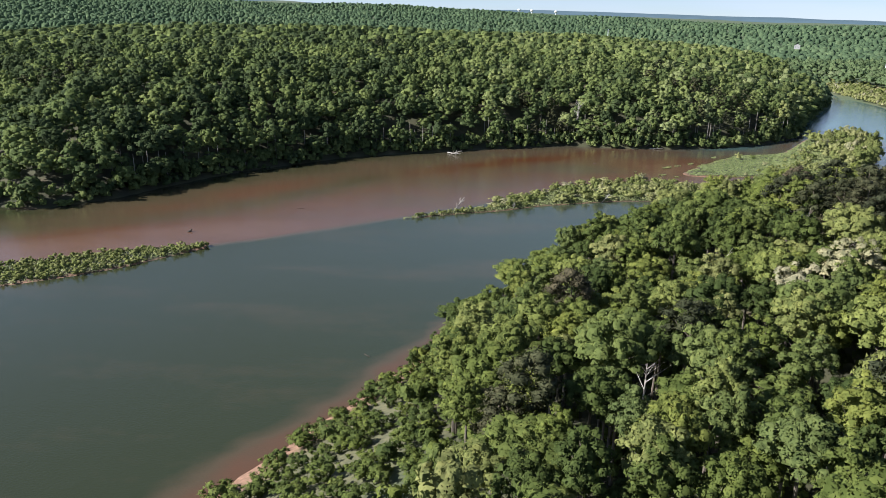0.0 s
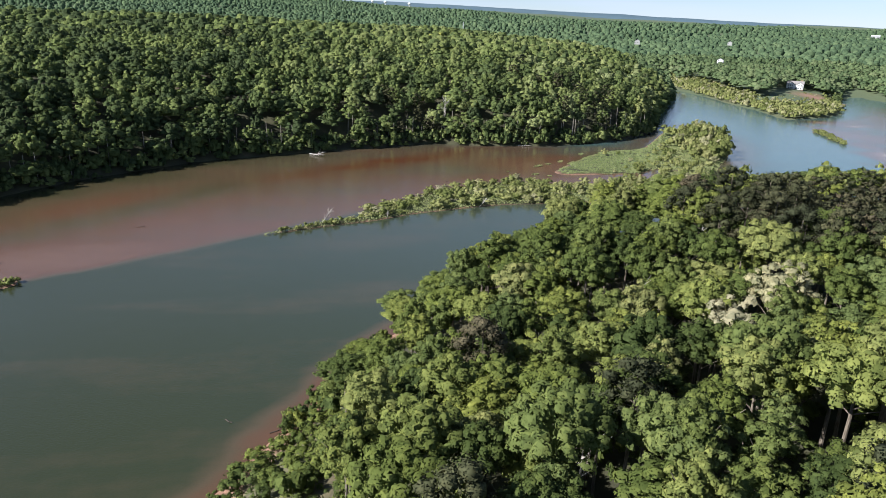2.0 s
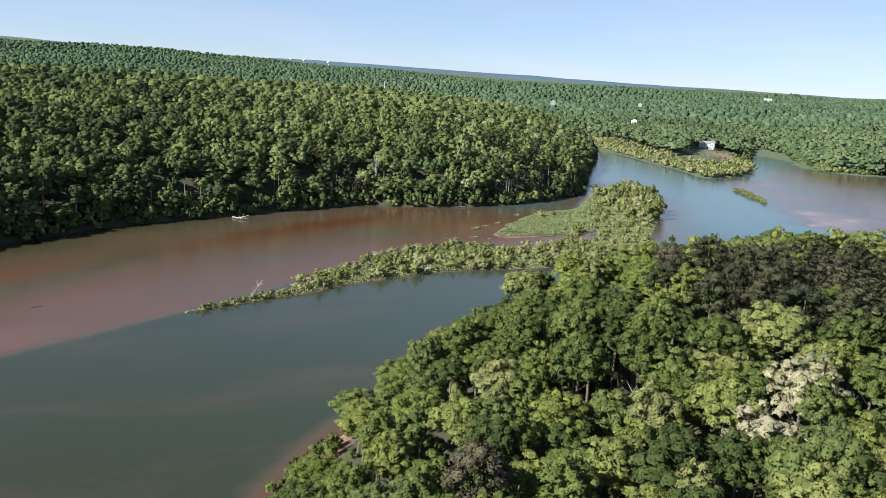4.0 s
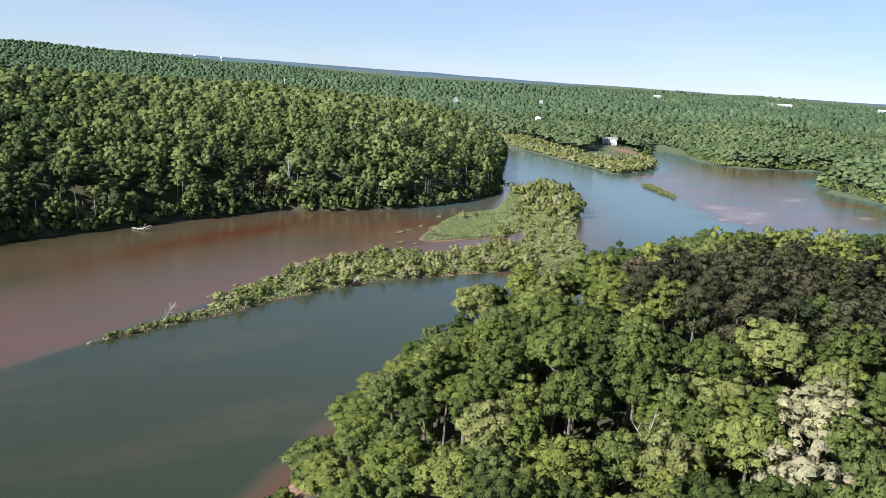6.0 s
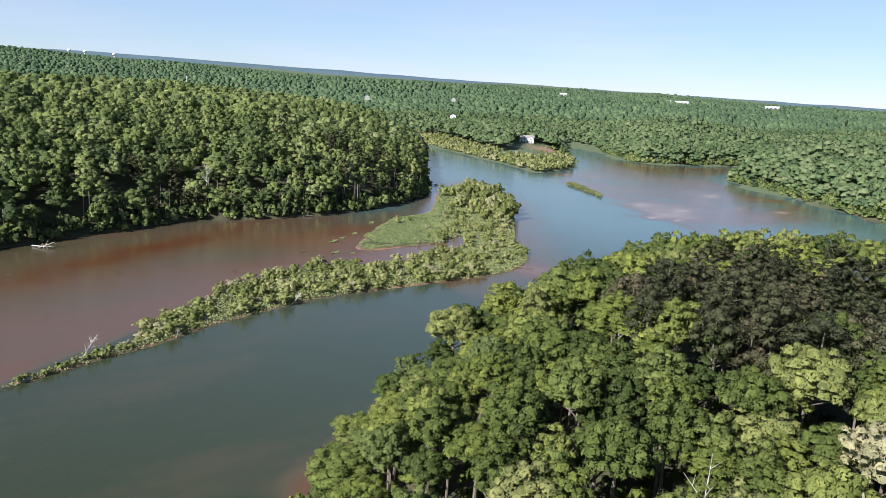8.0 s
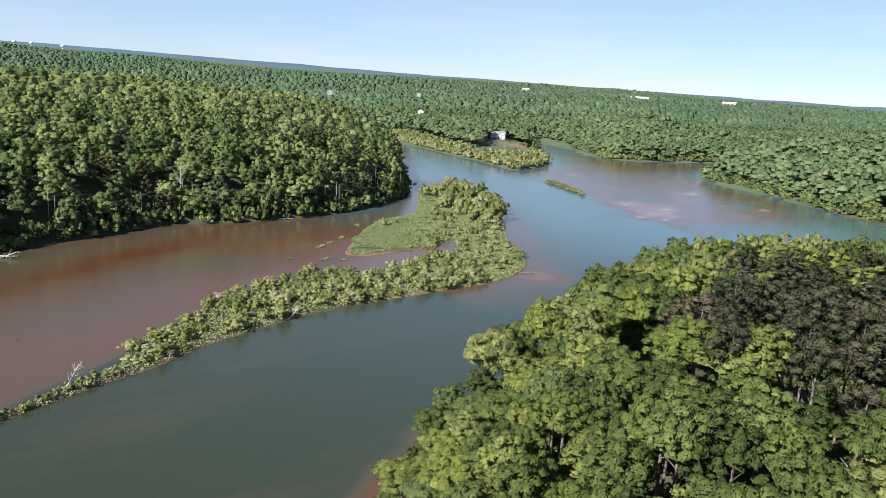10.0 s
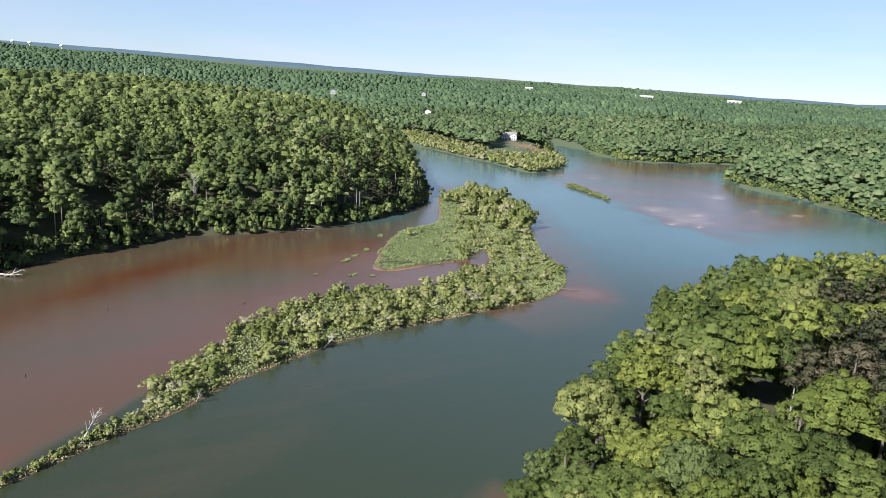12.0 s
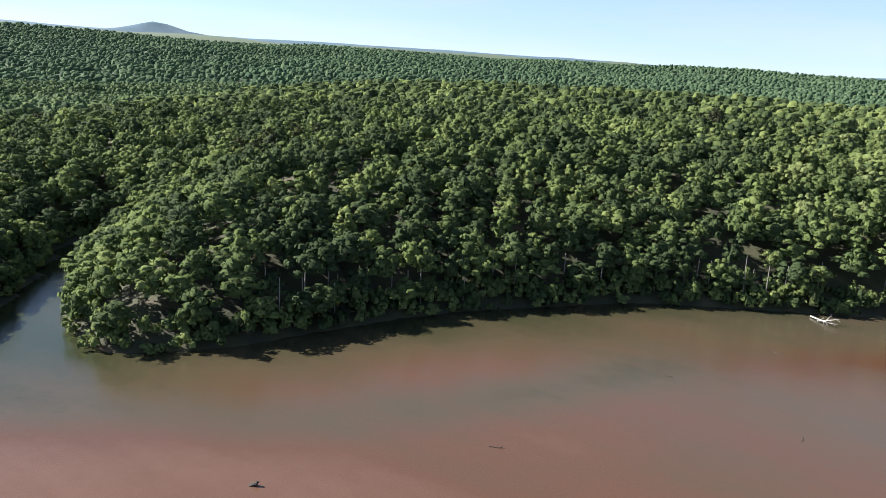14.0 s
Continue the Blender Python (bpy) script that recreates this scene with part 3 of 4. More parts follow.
def limb(a, b, ra, rb, sides=5):
    """A tapered stick from a to b."""
    a, b = np.array(a, float), np.array(b, float)
    d = (b - a) / np.linalg.norm(b - a)
    u, w = frames_of(d[None])
    q = 2 * math.pi * np.arange(sides) / sides
    ring = np.cos(q)[:, None] * u + np.sin(q)[:, None] * w
    v = np.concatenate([a + ring * ra, b + ring * rb])
    i, j = np.arange(sides), (np.arange(sides) + 1) % sides
    return v, np.concatenate([np.stack([i, j, j + sides], -1), np.stack([i, j + sides, i + sides], -1),
                              np.stack([np.full(sides - 2, sides), sides + i[1:-1], sides + i[2:]], -1)])


def trunk_of(seed, clear, crown, radius, girth, limbs):
    """Trunk with limbs that run into the crown."""
    rng = np.random.RandomState(seed)
    bend = rng.uniform(-0.3, 0.3, 2)
    mid, top = (bend[0], bend[1], clear), (bend[0] * 0.5, bend[1] * 0.5, clear + crown * 0.8)
    pieces = [limb((0, 0, -0.6), mid, girth, girth * 0.7, 7), limb(mid, top, girth * 0.7, girth * 0.2)]
    for k in range(limbs):
        a = k * 2.4 + rng.uniform(-0.4, 0.4)
        z = clear + crown * rng.uniform(-0.05, 0.35)
        tip = (math.cos(a) * radius * 0.75, math.sin(a) * radius * 0.75, z + crown * rng.uniform(0.15, 0.35))
        pieces.append(limb((bend[0], bend[1], z), tip, girth * 0.35, girth * 0.1, 4))
    return join(pieces)


def tree_thing(name, label, seed, clear, crown_h, radius, girth, limbs, crown, mat, wood=None, group=""):
    root = tagged(new(name), label, "tree", group)
    tv, tf = trunk_of(seed, clear, crown_h, radius, girth, limbs)
    t = new("trunk", make_mesh("trunk", tv, tf, wood or bark))
    cv, cf, cn = crown
    c = new("crown", make_mesh("crown", cv + [0, 0, clear], cf, mat, bulge=cn))
    t.parent = c.parent = root
    return root


def scatter(x0, x1, y0, y1, gap, seed):
    """Staggered rows with jitter."""
    rng = np.random.RandomState(seed)
    xs, ys = np.meshgrid(np.arange(x0, x1, gap), np.arange(y0, y1, gap * 0.87))
    xs = xs + (np.arange(len(ys))[:, None] % 2) * gap / 2
    p = np.stack([xs.ravel(), ys.ravel()], -1)
    return p + rng.uniform(-0.46, 0.46, p.shape) * gap, rng


def grow(name, label, category, templates, places, mat, seed, wood=None):
    """Many trees joined into one object: (template number, x, y, z, scale, height scale, tone) each."""
    rng = np.random.RandomState(seed)
    vs, fs, ts, ns, k = [], [], [], [], 0
    for which, x, y, z, s, h, tone in places:
        v, f, *rounds = templates[int(which)]
        a = rng.uniform(0, 2 * math.pi)
        c, q = math.cos(a) * s, math.sin(a) * s
        vs.append(np.stack([v[:, 0] * c - v[:, 1] * q + x, v[:, 0] * q + v[:, 1] * c + y, v[:, 2] * h + z], -1))
        n = rounds[0] if rounds else np.tile([0.0, 0.0, 1.0], (len(v), 1))
        ns.append(np.stack([(n[:, 0] * c - n[:, 1] * q) / s, (n[:, 0] * q + n[:, 1] * c) / s, n[:, 2]], -1))
        fs.append(f + k)
        ts.append(np.full(len(v), tone))
        k += len(v)
    me = make_mesh(name, np.concatenate(vs), np.concatenate(fs), mat, [("tint", np.concatenate(ts))], bulge=np.concatenate(ns))
    return tagged(new(name, me), label, category, kind="stuff")


def raised(crown, clear):
    return (crown[0] + [0, 0, clear], *crown[1:])


HOUSE_Z = 8.5
WHITE_HOUSE = (612, 1031, 18)
FAR_HOUSES = [(-17.5, 1300, -29, 0.7, "white house among far trees"), (-20.0, 1350, -28, 0.7, "white house among far trees"),
              (-26.9, 1700, -24, 1.0, "wide pale building in a clearing of the far woods"), (-34.0, 1500, -15, 0.7, "pale house among far trees")]

def edge_height(d, x, y):
    """Trees stand lower towards the western shore, full height at the northern tip."""
    low, full = (0.45, 27) if y < 185 else (0.7, 14)
    tip = (0.76 + 0.24 * float(step(70, 95, x))) * float(step(188, 206, y))
    return max(low + (1 - low) * float(step(2, full, d)), tip)


# Wooded peninsula: three hundred trees of their own, the rest joined.
near_pts, rng = scatter(-90, 300, -36, 252, 6.6, 71)
nz, nd, _ = land_height(near_pts[:, 0], near_pts[:, 1])
scrub = (near_pts[:, 1] < 132) & (nd < 60) & (near_pts[:, 0] < 1 + 2.5 * wave(near_pts[:, 1], 0 * nd, 12, 23))
ok = (nd > np.where((near_pts[:, 1] > 115) & (near_pts[:, 1] < 165), 9.0, np.where(near_pts[:, 1] < 215, 6.0, 3.6))) & ~scrub & (near_pts[:, 0] < 245) & ((near_pts[:, 1] > 30) | (near_pts[:, 0] < 90)) & (near_pts[:, 0] - 0.9 * near_pts[:, 1] < 190)
near_pts, nz, nd = near_pts[ok], nz[ok], nd[ok]
order = np.argsort(np.hypot(near_pts[:, 0] - 40, (near_pts[:, 1] - 128) * 0.7))
near_pts, nz, nd = near_pts[order], nz[order], nd[order]
pine_ness = wave(near_pts[:, 0], near_pts[:, 1], 38, 21) * 0.8 + 0.52 * step(52, 84, near_pts[:, 0]) * step(30, 55, nd) * step(90, 112, near_pts[:, 1]) - 0.55 * step(92, 70, near_pts[:, 0]) * step(122, 142, near_pts[:, 1]) - 0.12 * step(70, 40, near_pts[:, 0]) - 0.15 * step(24, 10, nd) - 0.7 * step(44, 30, nd) * step(165, 185, near_pts[:, 1])
GROUP = "trees of the wooded peninsula"
KINDS = []
for s, (rad, ht, lobes) in enumerate([(3.8, 8.2, 30), (4.9, 8.0, 38), (3.2, 9.0, 26), (4.2, 7.2, 28), (2.9, 8.4, 22)]):
    KINDS.append(tree_thing("broadleaf_tree", "broadleaf tree in fresh green leaf on the wooded bank", 200 + s, 16.8 - ht, ht, rad, 0.26, 5,
                            broad_crown(100 + s, rad, ht, lobes * 2, 1300, 0.21, (0.14, 0.28)), leaf_tree, group=GROUP))
for s in range(3):
    KINDS.append(tree_thing("pine_tree", "dark grey-green pine with a bare lower trunk", 220 + s, 11.0, 7.0, 3.0, 0.24, 7,
                            pine_crown(120 + s, 3.9, 7.0, 22, 1900, 0.27), needle_tree, group=GROUP))
for s in range(2):
    KINDS.append(tree_thing("flowering_tree", "broadleaf tree covered in cream blossom among green woods", 230 + s, 6.5, 8.0, 4.2, 0.26, 6,
                            broad_crown(130 + s, 4.4, 8.6, 60, 1400, 0.2, (0.11, 0.22)), cream_leaf, group=GROUP))
SPECIAL = [(57, 107, 8), (71, 112, 9), (33, 89, 5), (18, 107, 6)]
used = set()
things = []
for sx, sy, kind in SPECIAL:
    i = int(np.argmin(np.hypot(near_pts[:, 0] - sx, near_pts[:, 1] - sy)))
    used.add(i)
    things.append((i, kind))
for i in range(len(near_pts)):
    if len(things) >= 300:
        break
    if i not in used:
        used.add(i)
        things.append((i, 5 + rng.randint(3) if pine_ness[i] > 0.46 + rng.uniform(-0.42, 0.42) else rng.randint(5)))
first = set()
for i, kind in things:
    x, y = near_pts[i]
    s = rng.uniform(0.82, 1.18) if kind < 8 else 1.2
    h = (0.55 + 0.45 * s) * (rng.uniform(0.78, 1.16) if kind < 8 else 1.12) * edge_height(nd[i], x, y)
    m = Matrix.Translation((x, y, nz[i])) @ Matrix.Rotation(rng.uniform(0, 6.28), 4, "Z") @ Matrix.Diagonal((s, s, h, 1))
    if kind not in first:
        first.add(kind)
        KINDS[kind].matrix_basis = m
    else:
        keep_scale = KINDS[kind].scale.copy()
        KINDS[kind].scale = (1, 1, 1)
        copy_thing(KINDS[kind], m)
        KINDS[kind].scale = keep_scale
near_broad = [raised(broad_crown(150 + s, r, h, 16, 240, 0.42, (0.24, 0.42)), 16.6 - h) for s, (r, h) in enumerate([(4.0, 8.2), (4.8, 7.8), (3.3, 9.0)])]
near_pine = [raised(pine_crown(160 + s, 3.3, 6.5, 12, 320, 0.5), 9.5) for s in range(2)]
rest = [i for i in range(len(near_pts)) if i not in used]
broad, pines = [], []
for i in rest:
    s = rng.uniform(0.82, 1.18)
    h = rng.uniform(0.78, 1.16) * edge_height(nd[i], *near_pts[i])
    if pine_ness[i] > 0.5 + rng.uniform(-0.45, 0.45):
        pines.append((rng.randint(2), *near_pts[i], nz[i], s, h, rng.rand()))
    else:
        broad.append((rng.randint(3), *near_pts[i], nz[i], s, h, rng.rand()))
grow("peninsula_woods", "dense green broadleaf woods on the peninsula", "woods", near_broad, broad, leaf_wood, 5)
grow("peninsula_pines", "dark pines among the peninsula woods", "woods", near_pine, pines, needle_wood, 6)

# The hill across the lake and the banks near it.
hill_pts, rng = scatter(-420, 760, 180, 900, 8.0, 72)
hz, hd, _ = land_height(hill_pts[:, 0], hill_pts[:, 1])
bearing = np.degrees(np.arctan2(-(hill_pts[:, 0] + 8), hill_pts[:, 1] - 60))
ok = (hd > 2.0) & (bearing > -78) & (bearing < 66) & ~((hill_pts[:, 0] < 310) & (hill_pts[:, 1] < 254) & (hill_pts[:, 0] > -120))
ok &= np.hypot(hill_pts[:, 0] - 556, hill_pts[:, 1] - 766) > 20
to_house = np.array([-10.0 - 556, 110.0 - 770]) / math.hypot(566, 660)
ahead = (hill_pts - [556, 770]) @ to_house
aside = np.abs((hill_pts - [556, 770]) @ [to_house[1], -to_house[0]])
ok &= ~((ahead > -12) & (ahead < 185) & (aside < 13 + 0.06 * ahead))
spit = (hill_pts[:, 0] > 390) & (hill_pts[:, 0] < 560) & (hill_pts[:, 1] > 540) & (hd < 34) & (hill_pts[:, 0] + 0.4 * hill_pts[:, 1] < 830)
ok &= ~spit & (np.hypot(hill_pts[:, 0] - 541, hill_pts[:, 1] - 710) > 30)
hill_pts, hz, hd = hill_pts[ok], hz[ok], hd[ok]
hill_broad = [raised(broad_crown(170 + s, r, h, 13, 130, 0.62, (0.27, 0.45), lift=0.28), 15.6 - h) for s, (r, h) in
              enumerate([(5.0, 12.2), (5.9, 11.6), (4.3, 13.2), (5.4, 11.2), (3.9, 12.8)])]
hill_pine = [raised(pine_crown(180 + s, 3.4, 10, 12, 150, 0.9), 8.5) for s in range(2)]
far_broad = [raised(broad_crown(190 + s, 6.2, 10.5, 4, 20, 1.1, (0.45, 0.62)), 4.5) for s in range(3)]
broad, pines, mid, back = [], [], [], []
hp = wave(hill_pts[:, 0], hill_pts[:, 1], 55, 22)
for i in range(len(hill_pts)):
    s = rng.uniform(0.8, 1.22)
    h = rng.uniform(0.78, 1.16) * (0.8 + 0.2 * float(step(2, 12, hd[i])))
    # leaf tone paints in the west slope's shade and the sunlit east end
    row = (*hill_pts[i], hz[i] - (1.5 if hd[i] < 12 else 0), s, h, float(np.clip(rng.rand() * 0.86 - 0.24 * step(10, -70, hill_pts[i][0]) + 0.14 * step(120, 220, hill_pts[i][0]), 0, 0.95)))
    if np.hypot(*hill_pts[i]) > 560:
        if rng.rand() < 0.25:
            continue
        on_hill = hill_pts[i][0] < 345 and hill_pts[i][1] < 860
        (back if on_hill else mid).append((rng.randint(3), *row[:3], s * 1.15, h * 1.05, row[5]))
    elif hp[i] + rng.uniform(-0.4, 0.4) > 0.86:
        pines.append((rng.randint(2), *row))
    else:
        broad.append((rng.randint(5), *row))
back.append((0, 104.0, 639.0, float(land_height(np.array([104.0]), np.array([639.0]))[0][0]), 1.2, 1.25, 1.0))
grow("hillside_woods", "dense green broadleaf woods covering the hill", "woods", hill_broad, broad, leaf_hill, 7)
grow("hillside_pines", "dark pines standing among the hillside woods", "woods", hill_pine, pines, needle_wood, 8)

def far_lump(seed):
    """A crown too far off for sprays: one uneven dome, open below."""
    return dome(np.array([0, 0, 3.6]), 5.4, 6.8, np.random.RandomState(seed))


# Woods beyond, wider apart and plainer with distance, haze in their leaf colour.
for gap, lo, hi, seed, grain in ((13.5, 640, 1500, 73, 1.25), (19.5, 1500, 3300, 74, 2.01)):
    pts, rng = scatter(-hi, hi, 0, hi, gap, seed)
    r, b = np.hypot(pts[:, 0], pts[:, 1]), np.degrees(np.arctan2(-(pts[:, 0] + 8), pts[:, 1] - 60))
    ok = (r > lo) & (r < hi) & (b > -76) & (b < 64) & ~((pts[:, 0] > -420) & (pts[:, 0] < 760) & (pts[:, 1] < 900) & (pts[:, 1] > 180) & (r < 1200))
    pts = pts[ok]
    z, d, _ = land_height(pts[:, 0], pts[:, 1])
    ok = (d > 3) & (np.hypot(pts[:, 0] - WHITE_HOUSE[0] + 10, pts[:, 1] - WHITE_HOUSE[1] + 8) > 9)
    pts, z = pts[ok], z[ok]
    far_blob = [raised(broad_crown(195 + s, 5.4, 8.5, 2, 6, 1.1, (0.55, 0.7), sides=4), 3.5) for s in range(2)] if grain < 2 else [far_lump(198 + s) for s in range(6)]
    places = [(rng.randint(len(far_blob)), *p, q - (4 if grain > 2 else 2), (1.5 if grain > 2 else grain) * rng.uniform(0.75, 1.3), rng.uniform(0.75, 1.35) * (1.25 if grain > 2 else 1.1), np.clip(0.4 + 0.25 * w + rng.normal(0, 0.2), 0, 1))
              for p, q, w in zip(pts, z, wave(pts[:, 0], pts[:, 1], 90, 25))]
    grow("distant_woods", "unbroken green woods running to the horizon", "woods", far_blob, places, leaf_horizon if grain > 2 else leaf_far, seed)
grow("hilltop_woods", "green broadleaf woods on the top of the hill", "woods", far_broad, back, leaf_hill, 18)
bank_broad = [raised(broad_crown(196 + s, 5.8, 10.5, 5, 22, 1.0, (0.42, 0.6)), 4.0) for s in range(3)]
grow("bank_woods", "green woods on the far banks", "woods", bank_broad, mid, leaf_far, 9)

# Shrubs on the bar, marsh, islets and the low banks.
bush = [broad_crown(300 + s, 1.9, 2.9, 7, 130, 0.25, sides=4) for s in range(4)]
small_bush = [broad_crown(310 + s, 1.0, 1.3, 3, 36, 0.26, (0.4, 0.6), sides=4) for s in range(3)]


def shrubs(ring, gap, seed, margin, chance):
    lo, hi = ring.min(0), ring.max(0)
    pts, rng = scatter(lo[0], hi[0], lo[1], hi[1], gap, seed)
    d = inside_by(ring, pts[:, 0], pts[:, 1])
    keep = (d > margin) & (rng.rand(len(pts)) < chance(pts[:, 0], pts[:, 1], d))
    return pts[keep], d[keep], rng


pts, d, rng = shrubs(ISLAND_RINGS[1], 2.7, 81, 0.5, lambda x, y, d: np.where(x < 6, 0.0, np.where(x < 150, 0.5 + 0.4 * wave(x, y, 11, 54), 0.2 + 0.25 * wave(x, y, 9, 59))))
grow("bar_shrubs", "pale yellow-green willow shrubs along the narrow bar", "shrubs", bush,
     [(rng.randint(4), *p, 0.3, s, s * rng.uniform(0.6, 1.35) * (0.54 + 0.3 * float(step(4, 50, p[0]))), rng.rand()) for p, s in zip(pts, rng.uniform(0.55, 1.5, len(pts)))],
     willow_leaf, 10)
pts, d, rng = shrubs(ISLAND_RINGS[2], 3.6, 82, 1.0, lambda x, y, d: np.where((x - 150) * 0.75 - (y - 340) * 0.66 + 7 * wave(x, y, 12, 53) > -8, np.where(d < 16, 0.42 + 0.3 * wave(x, y, 14, 60), 0.2), np.where(d > 3, 0.02 + 0.08 * wave(x, y, 10, 58), 0.0)))
grow("marsh_shrubs", "pale willow shrubs over the marshy island", "shrubs", bush,
     [(rng.randint(4), *p, 0.3, s, s * rng.uniform(0.8, 1.6), rng.rand()) for p, s in zip(pts, rng.uniform(0.6, 1.6, len(pts)) * (0.75 + 0.95 * step(195, 230, pts[:, 0])))], willow_leaf, 11)
low = []
for ring, seed, x0, x1 in ((ISLAND_RINGS[0], 83, -400, 400), (ISLAND_RINGS[1], 84, -60, 8), (ISLAND_RINGS[3], 85, 0, 999)):
    pts, d, rng = shrubs(ring, 1.8, seed, 0.3, lambda x, y, d: np.where((x > x0) & (x < x1), 0.8, 0.0))
    low += [(rng.randint(3), *p, 0.15, s, s, rng.rand() * 0.7) for p, s in zip(pts, rng.uniform(0.6, 1.3, len(pts)))]
grow("islet_brush", "low green and straw brush on the islets", "shrubs", small_bush, low, willow_leaf, 12)
pts, rng = scatter(-95, 20, -36, 135, 2.7, 86)
z, d, _ = land_height(pts[:, 0], pts[:, 1])
keep = (d > 0.6) & (d < 34) & (pts[:, 0] < 6) & (rng.rand(len(pts)) < np.where(d < 12, 1.0, 0.9))
grow("bank_scrub", "low green scrub on the reddish bank", "shrubs", small_bush + bush,
     [(rng.randint(7), *p, q, s, s * 0.8, rng.rand() * 0.5 + 0.1) for p, q, s in zip(pts[keep], z[keep], rng.uniform(0.6, 1.25, keep.sum()))], leaf_wood, 13)
spit_bush = [broad_crown(330 + s, 2.0, 3.0, 3, 20, 0.6, (0.42, 0.62), sides=4) for s in range(3)]
pts, rng = scatter(380, 620, 530, 980, 5.3, 87)
z, d, _ = land_height(pts[:, 0], pts[:, 1])
keep = (d > 0.5) & (d < 48) & ((pts[:, 0] + 0.4 * pts[:, 1] < 850) | (pts[:, 1] > 780)) & (pts[:, 0] > 385)
keep &= np.hypot(pts[:, 0] - 538, pts[:, 1] - 706) > 27
ahead = (pts - [556, 770]) @ to_house
aside = np.abs((pts - [556, 770]) @ [to_house[1], -to_house[0]])
keep |= (ahead > 95) & (ahead < 190) & (aside < 16 + 0.06 * ahead) & (d > 1)
grow("spit_shrubs", "pale willow shrubs along the low spit", "shrubs", spit_bush,
     [(rng.randint(3), *p, q * 0.5, s, s * 1.3, rng.rand()) for p, q, s in zip(pts[keep], z[keep], rng.uniform(1.0, 1.9, keep.sum()) * np.where((ahead[keep] < 160) & (aside[keep] < 30), 0.6, 1.0))], willow_leaf, 14)

# ---- low cover: brush at the water's edge, floating leaves, grass ----
brush = [broad_crown(320 + s, 2.2, 3.4, 4, 30, 0.5, (0.4, 0.6), sides=4) for s in range(3)]
pts, rng = scatter(-290, 725, 190, 740, 3.3, 91)
z, d, _ = land_height(pts[:, 0], pts[:, 1])
bearing = np.degrees(np.arctan2(-(pts[:, 0] + 8), pts[:, 1] - 60))
keep = (d > -1.2) & (d < 7) & ~((pts[:, 0] > -120) & (pts[:, 0] < 310) & (pts[:, 1] < 252)) & (bearing < 66) & (rng.rand(len(pts)) < 0.9)
keep &= ~((pts[:, 0] > 380) & (pts[:, 0] < 560) & (pts[:, 1] > 540))
grow("shore_brush", "leafy brush overhanging the lake edge below the woods", "shrubs", brush,
     [(rng.randint(3), *p, q - 0.3, s, s * rng.uniform(0.8, 1.9), rng.rand() * 0.8) for p, q, s in zip(pts[keep], z[keep], rng.uniform(0.8, 1.5, keep.sum()))], leaf_hill, 15)
pts, rng = scatter(-10, 270, 130, 260, 2.9, 92)
z, d, _ = land_height(pts[:, 0], pts[:, 1])
keep = (d > 0.1) & (d < 6) & (pts[:, 0] < 260)
grow("bank_brush", "leafy brush along the peninsula's edge", "shrubs", bush,
     [(rng.randint(4), *p, q - 0.2, s, s * rng.uniform(0.9, 1.7), rng.rand() * 0.8) for p, q, s in zip(pts[keep], z[keep], rng.uniform(0.7, 1.2, keep.sum()))], leaf_wood, 16)


pts, rng = scatter(-6, 238, 45, 236, 5.8, 97)
z, d, _ = land_height(pts[:, 0], pts[:, 1])
keep = (d > 4) & (pts[:, 0] - 0.9 * pts[:, 1] < 180)
grow("understorey", "leafy saplings under the peninsula's trees", "shrubs", spit_bush,
     [(rng.randint(3), *p, q, s, s * rng.uniform(0.8, 1.6), rng.rand() * 0.6) for p, q, s in zip(pts[keep], z[keep], rng.uniform(0.6, 1.2, keep.sum()) * (1 + 0.8 * step(100, 140, pts[keep][:, 0])))], leaf_wood, 17)


def low_cover(name, label, category, ring, gap, seed, keep, size, lift, mat, upright):
    lo, hi = ring.min(0), ring.max(0)
    pts, rng = scatter(lo[0], hi[0], lo[1], hi[1], gap, seed)
    d = inside_by(ring, pts[:, 0], pts[:, 1])
    ok = keep(pts[:, 0], pts[:, 1], d)
    pts, d = pts[ok], d[ok]
    z = np.clip(d * 0.22, 0.02, 0.55) + lift * rng.uniform(0.3, 1.0, len(pts))
    nor = rng.normal(0, 1, (len(pts), 3)) * (1, 1, 0.2) if upright else rng.normal(0, 0.6, (len(pts), 3)) + [0, 0, 1.6]
    v, f = sprays(np.column_stack([pts, z]), nor, size, rng, 0.8)
    return tagged(new(name, make_mesh(name, v, f, mat, [("tint", np.repeat(rng.rand(len(pts)), 3))])), label, category, kind="stuff")


across = lambda x, y: (x - 150) * 0.75 - (y - 340) * 0.66 + 5 * wave(x, y, 9, 51)
low_cover("floating_leaves", "bright green mat of floating and standing water leaves", "water plants", ISLAND_RINGS[2], 0.44, 93,
          lambda x, y, d: (d > 0.6 + 1.6 * wave(x, y, 7, 52) + 1.0 * wave(x, y, 2.5, 55)) & (wave(x, y, 4, 56) + 0.5 * wave(x, y, 1.5, 57) < 0.75) & (across(x, y) < 2), 0.3, 0.4, pad_mat, False)
low_cover("marsh_grass", "pale green marsh grass and reeds", "grass", ISLAND_RINGS[2], 0.55, 94, lambda x, y, d: (d > 0.0) & (across(x, y) > -6), 0.36, 0.5, grass_mat, True)
low_cover("bar_grass", "pale green grass along the bar", "grass", ISLAND_RINGS[1], 0.45, 95, lambda x, y, d: d > 0.1, 0.3, 0.5, grass_mat, True)
low_cover("islet_grass", "straw and green grass on the low islet", "grass", ISLAND_RINGS[0], 0.8, 96, lambda x, y, d: d > 0.3, 0.42, 0.3, grass_mat, True)


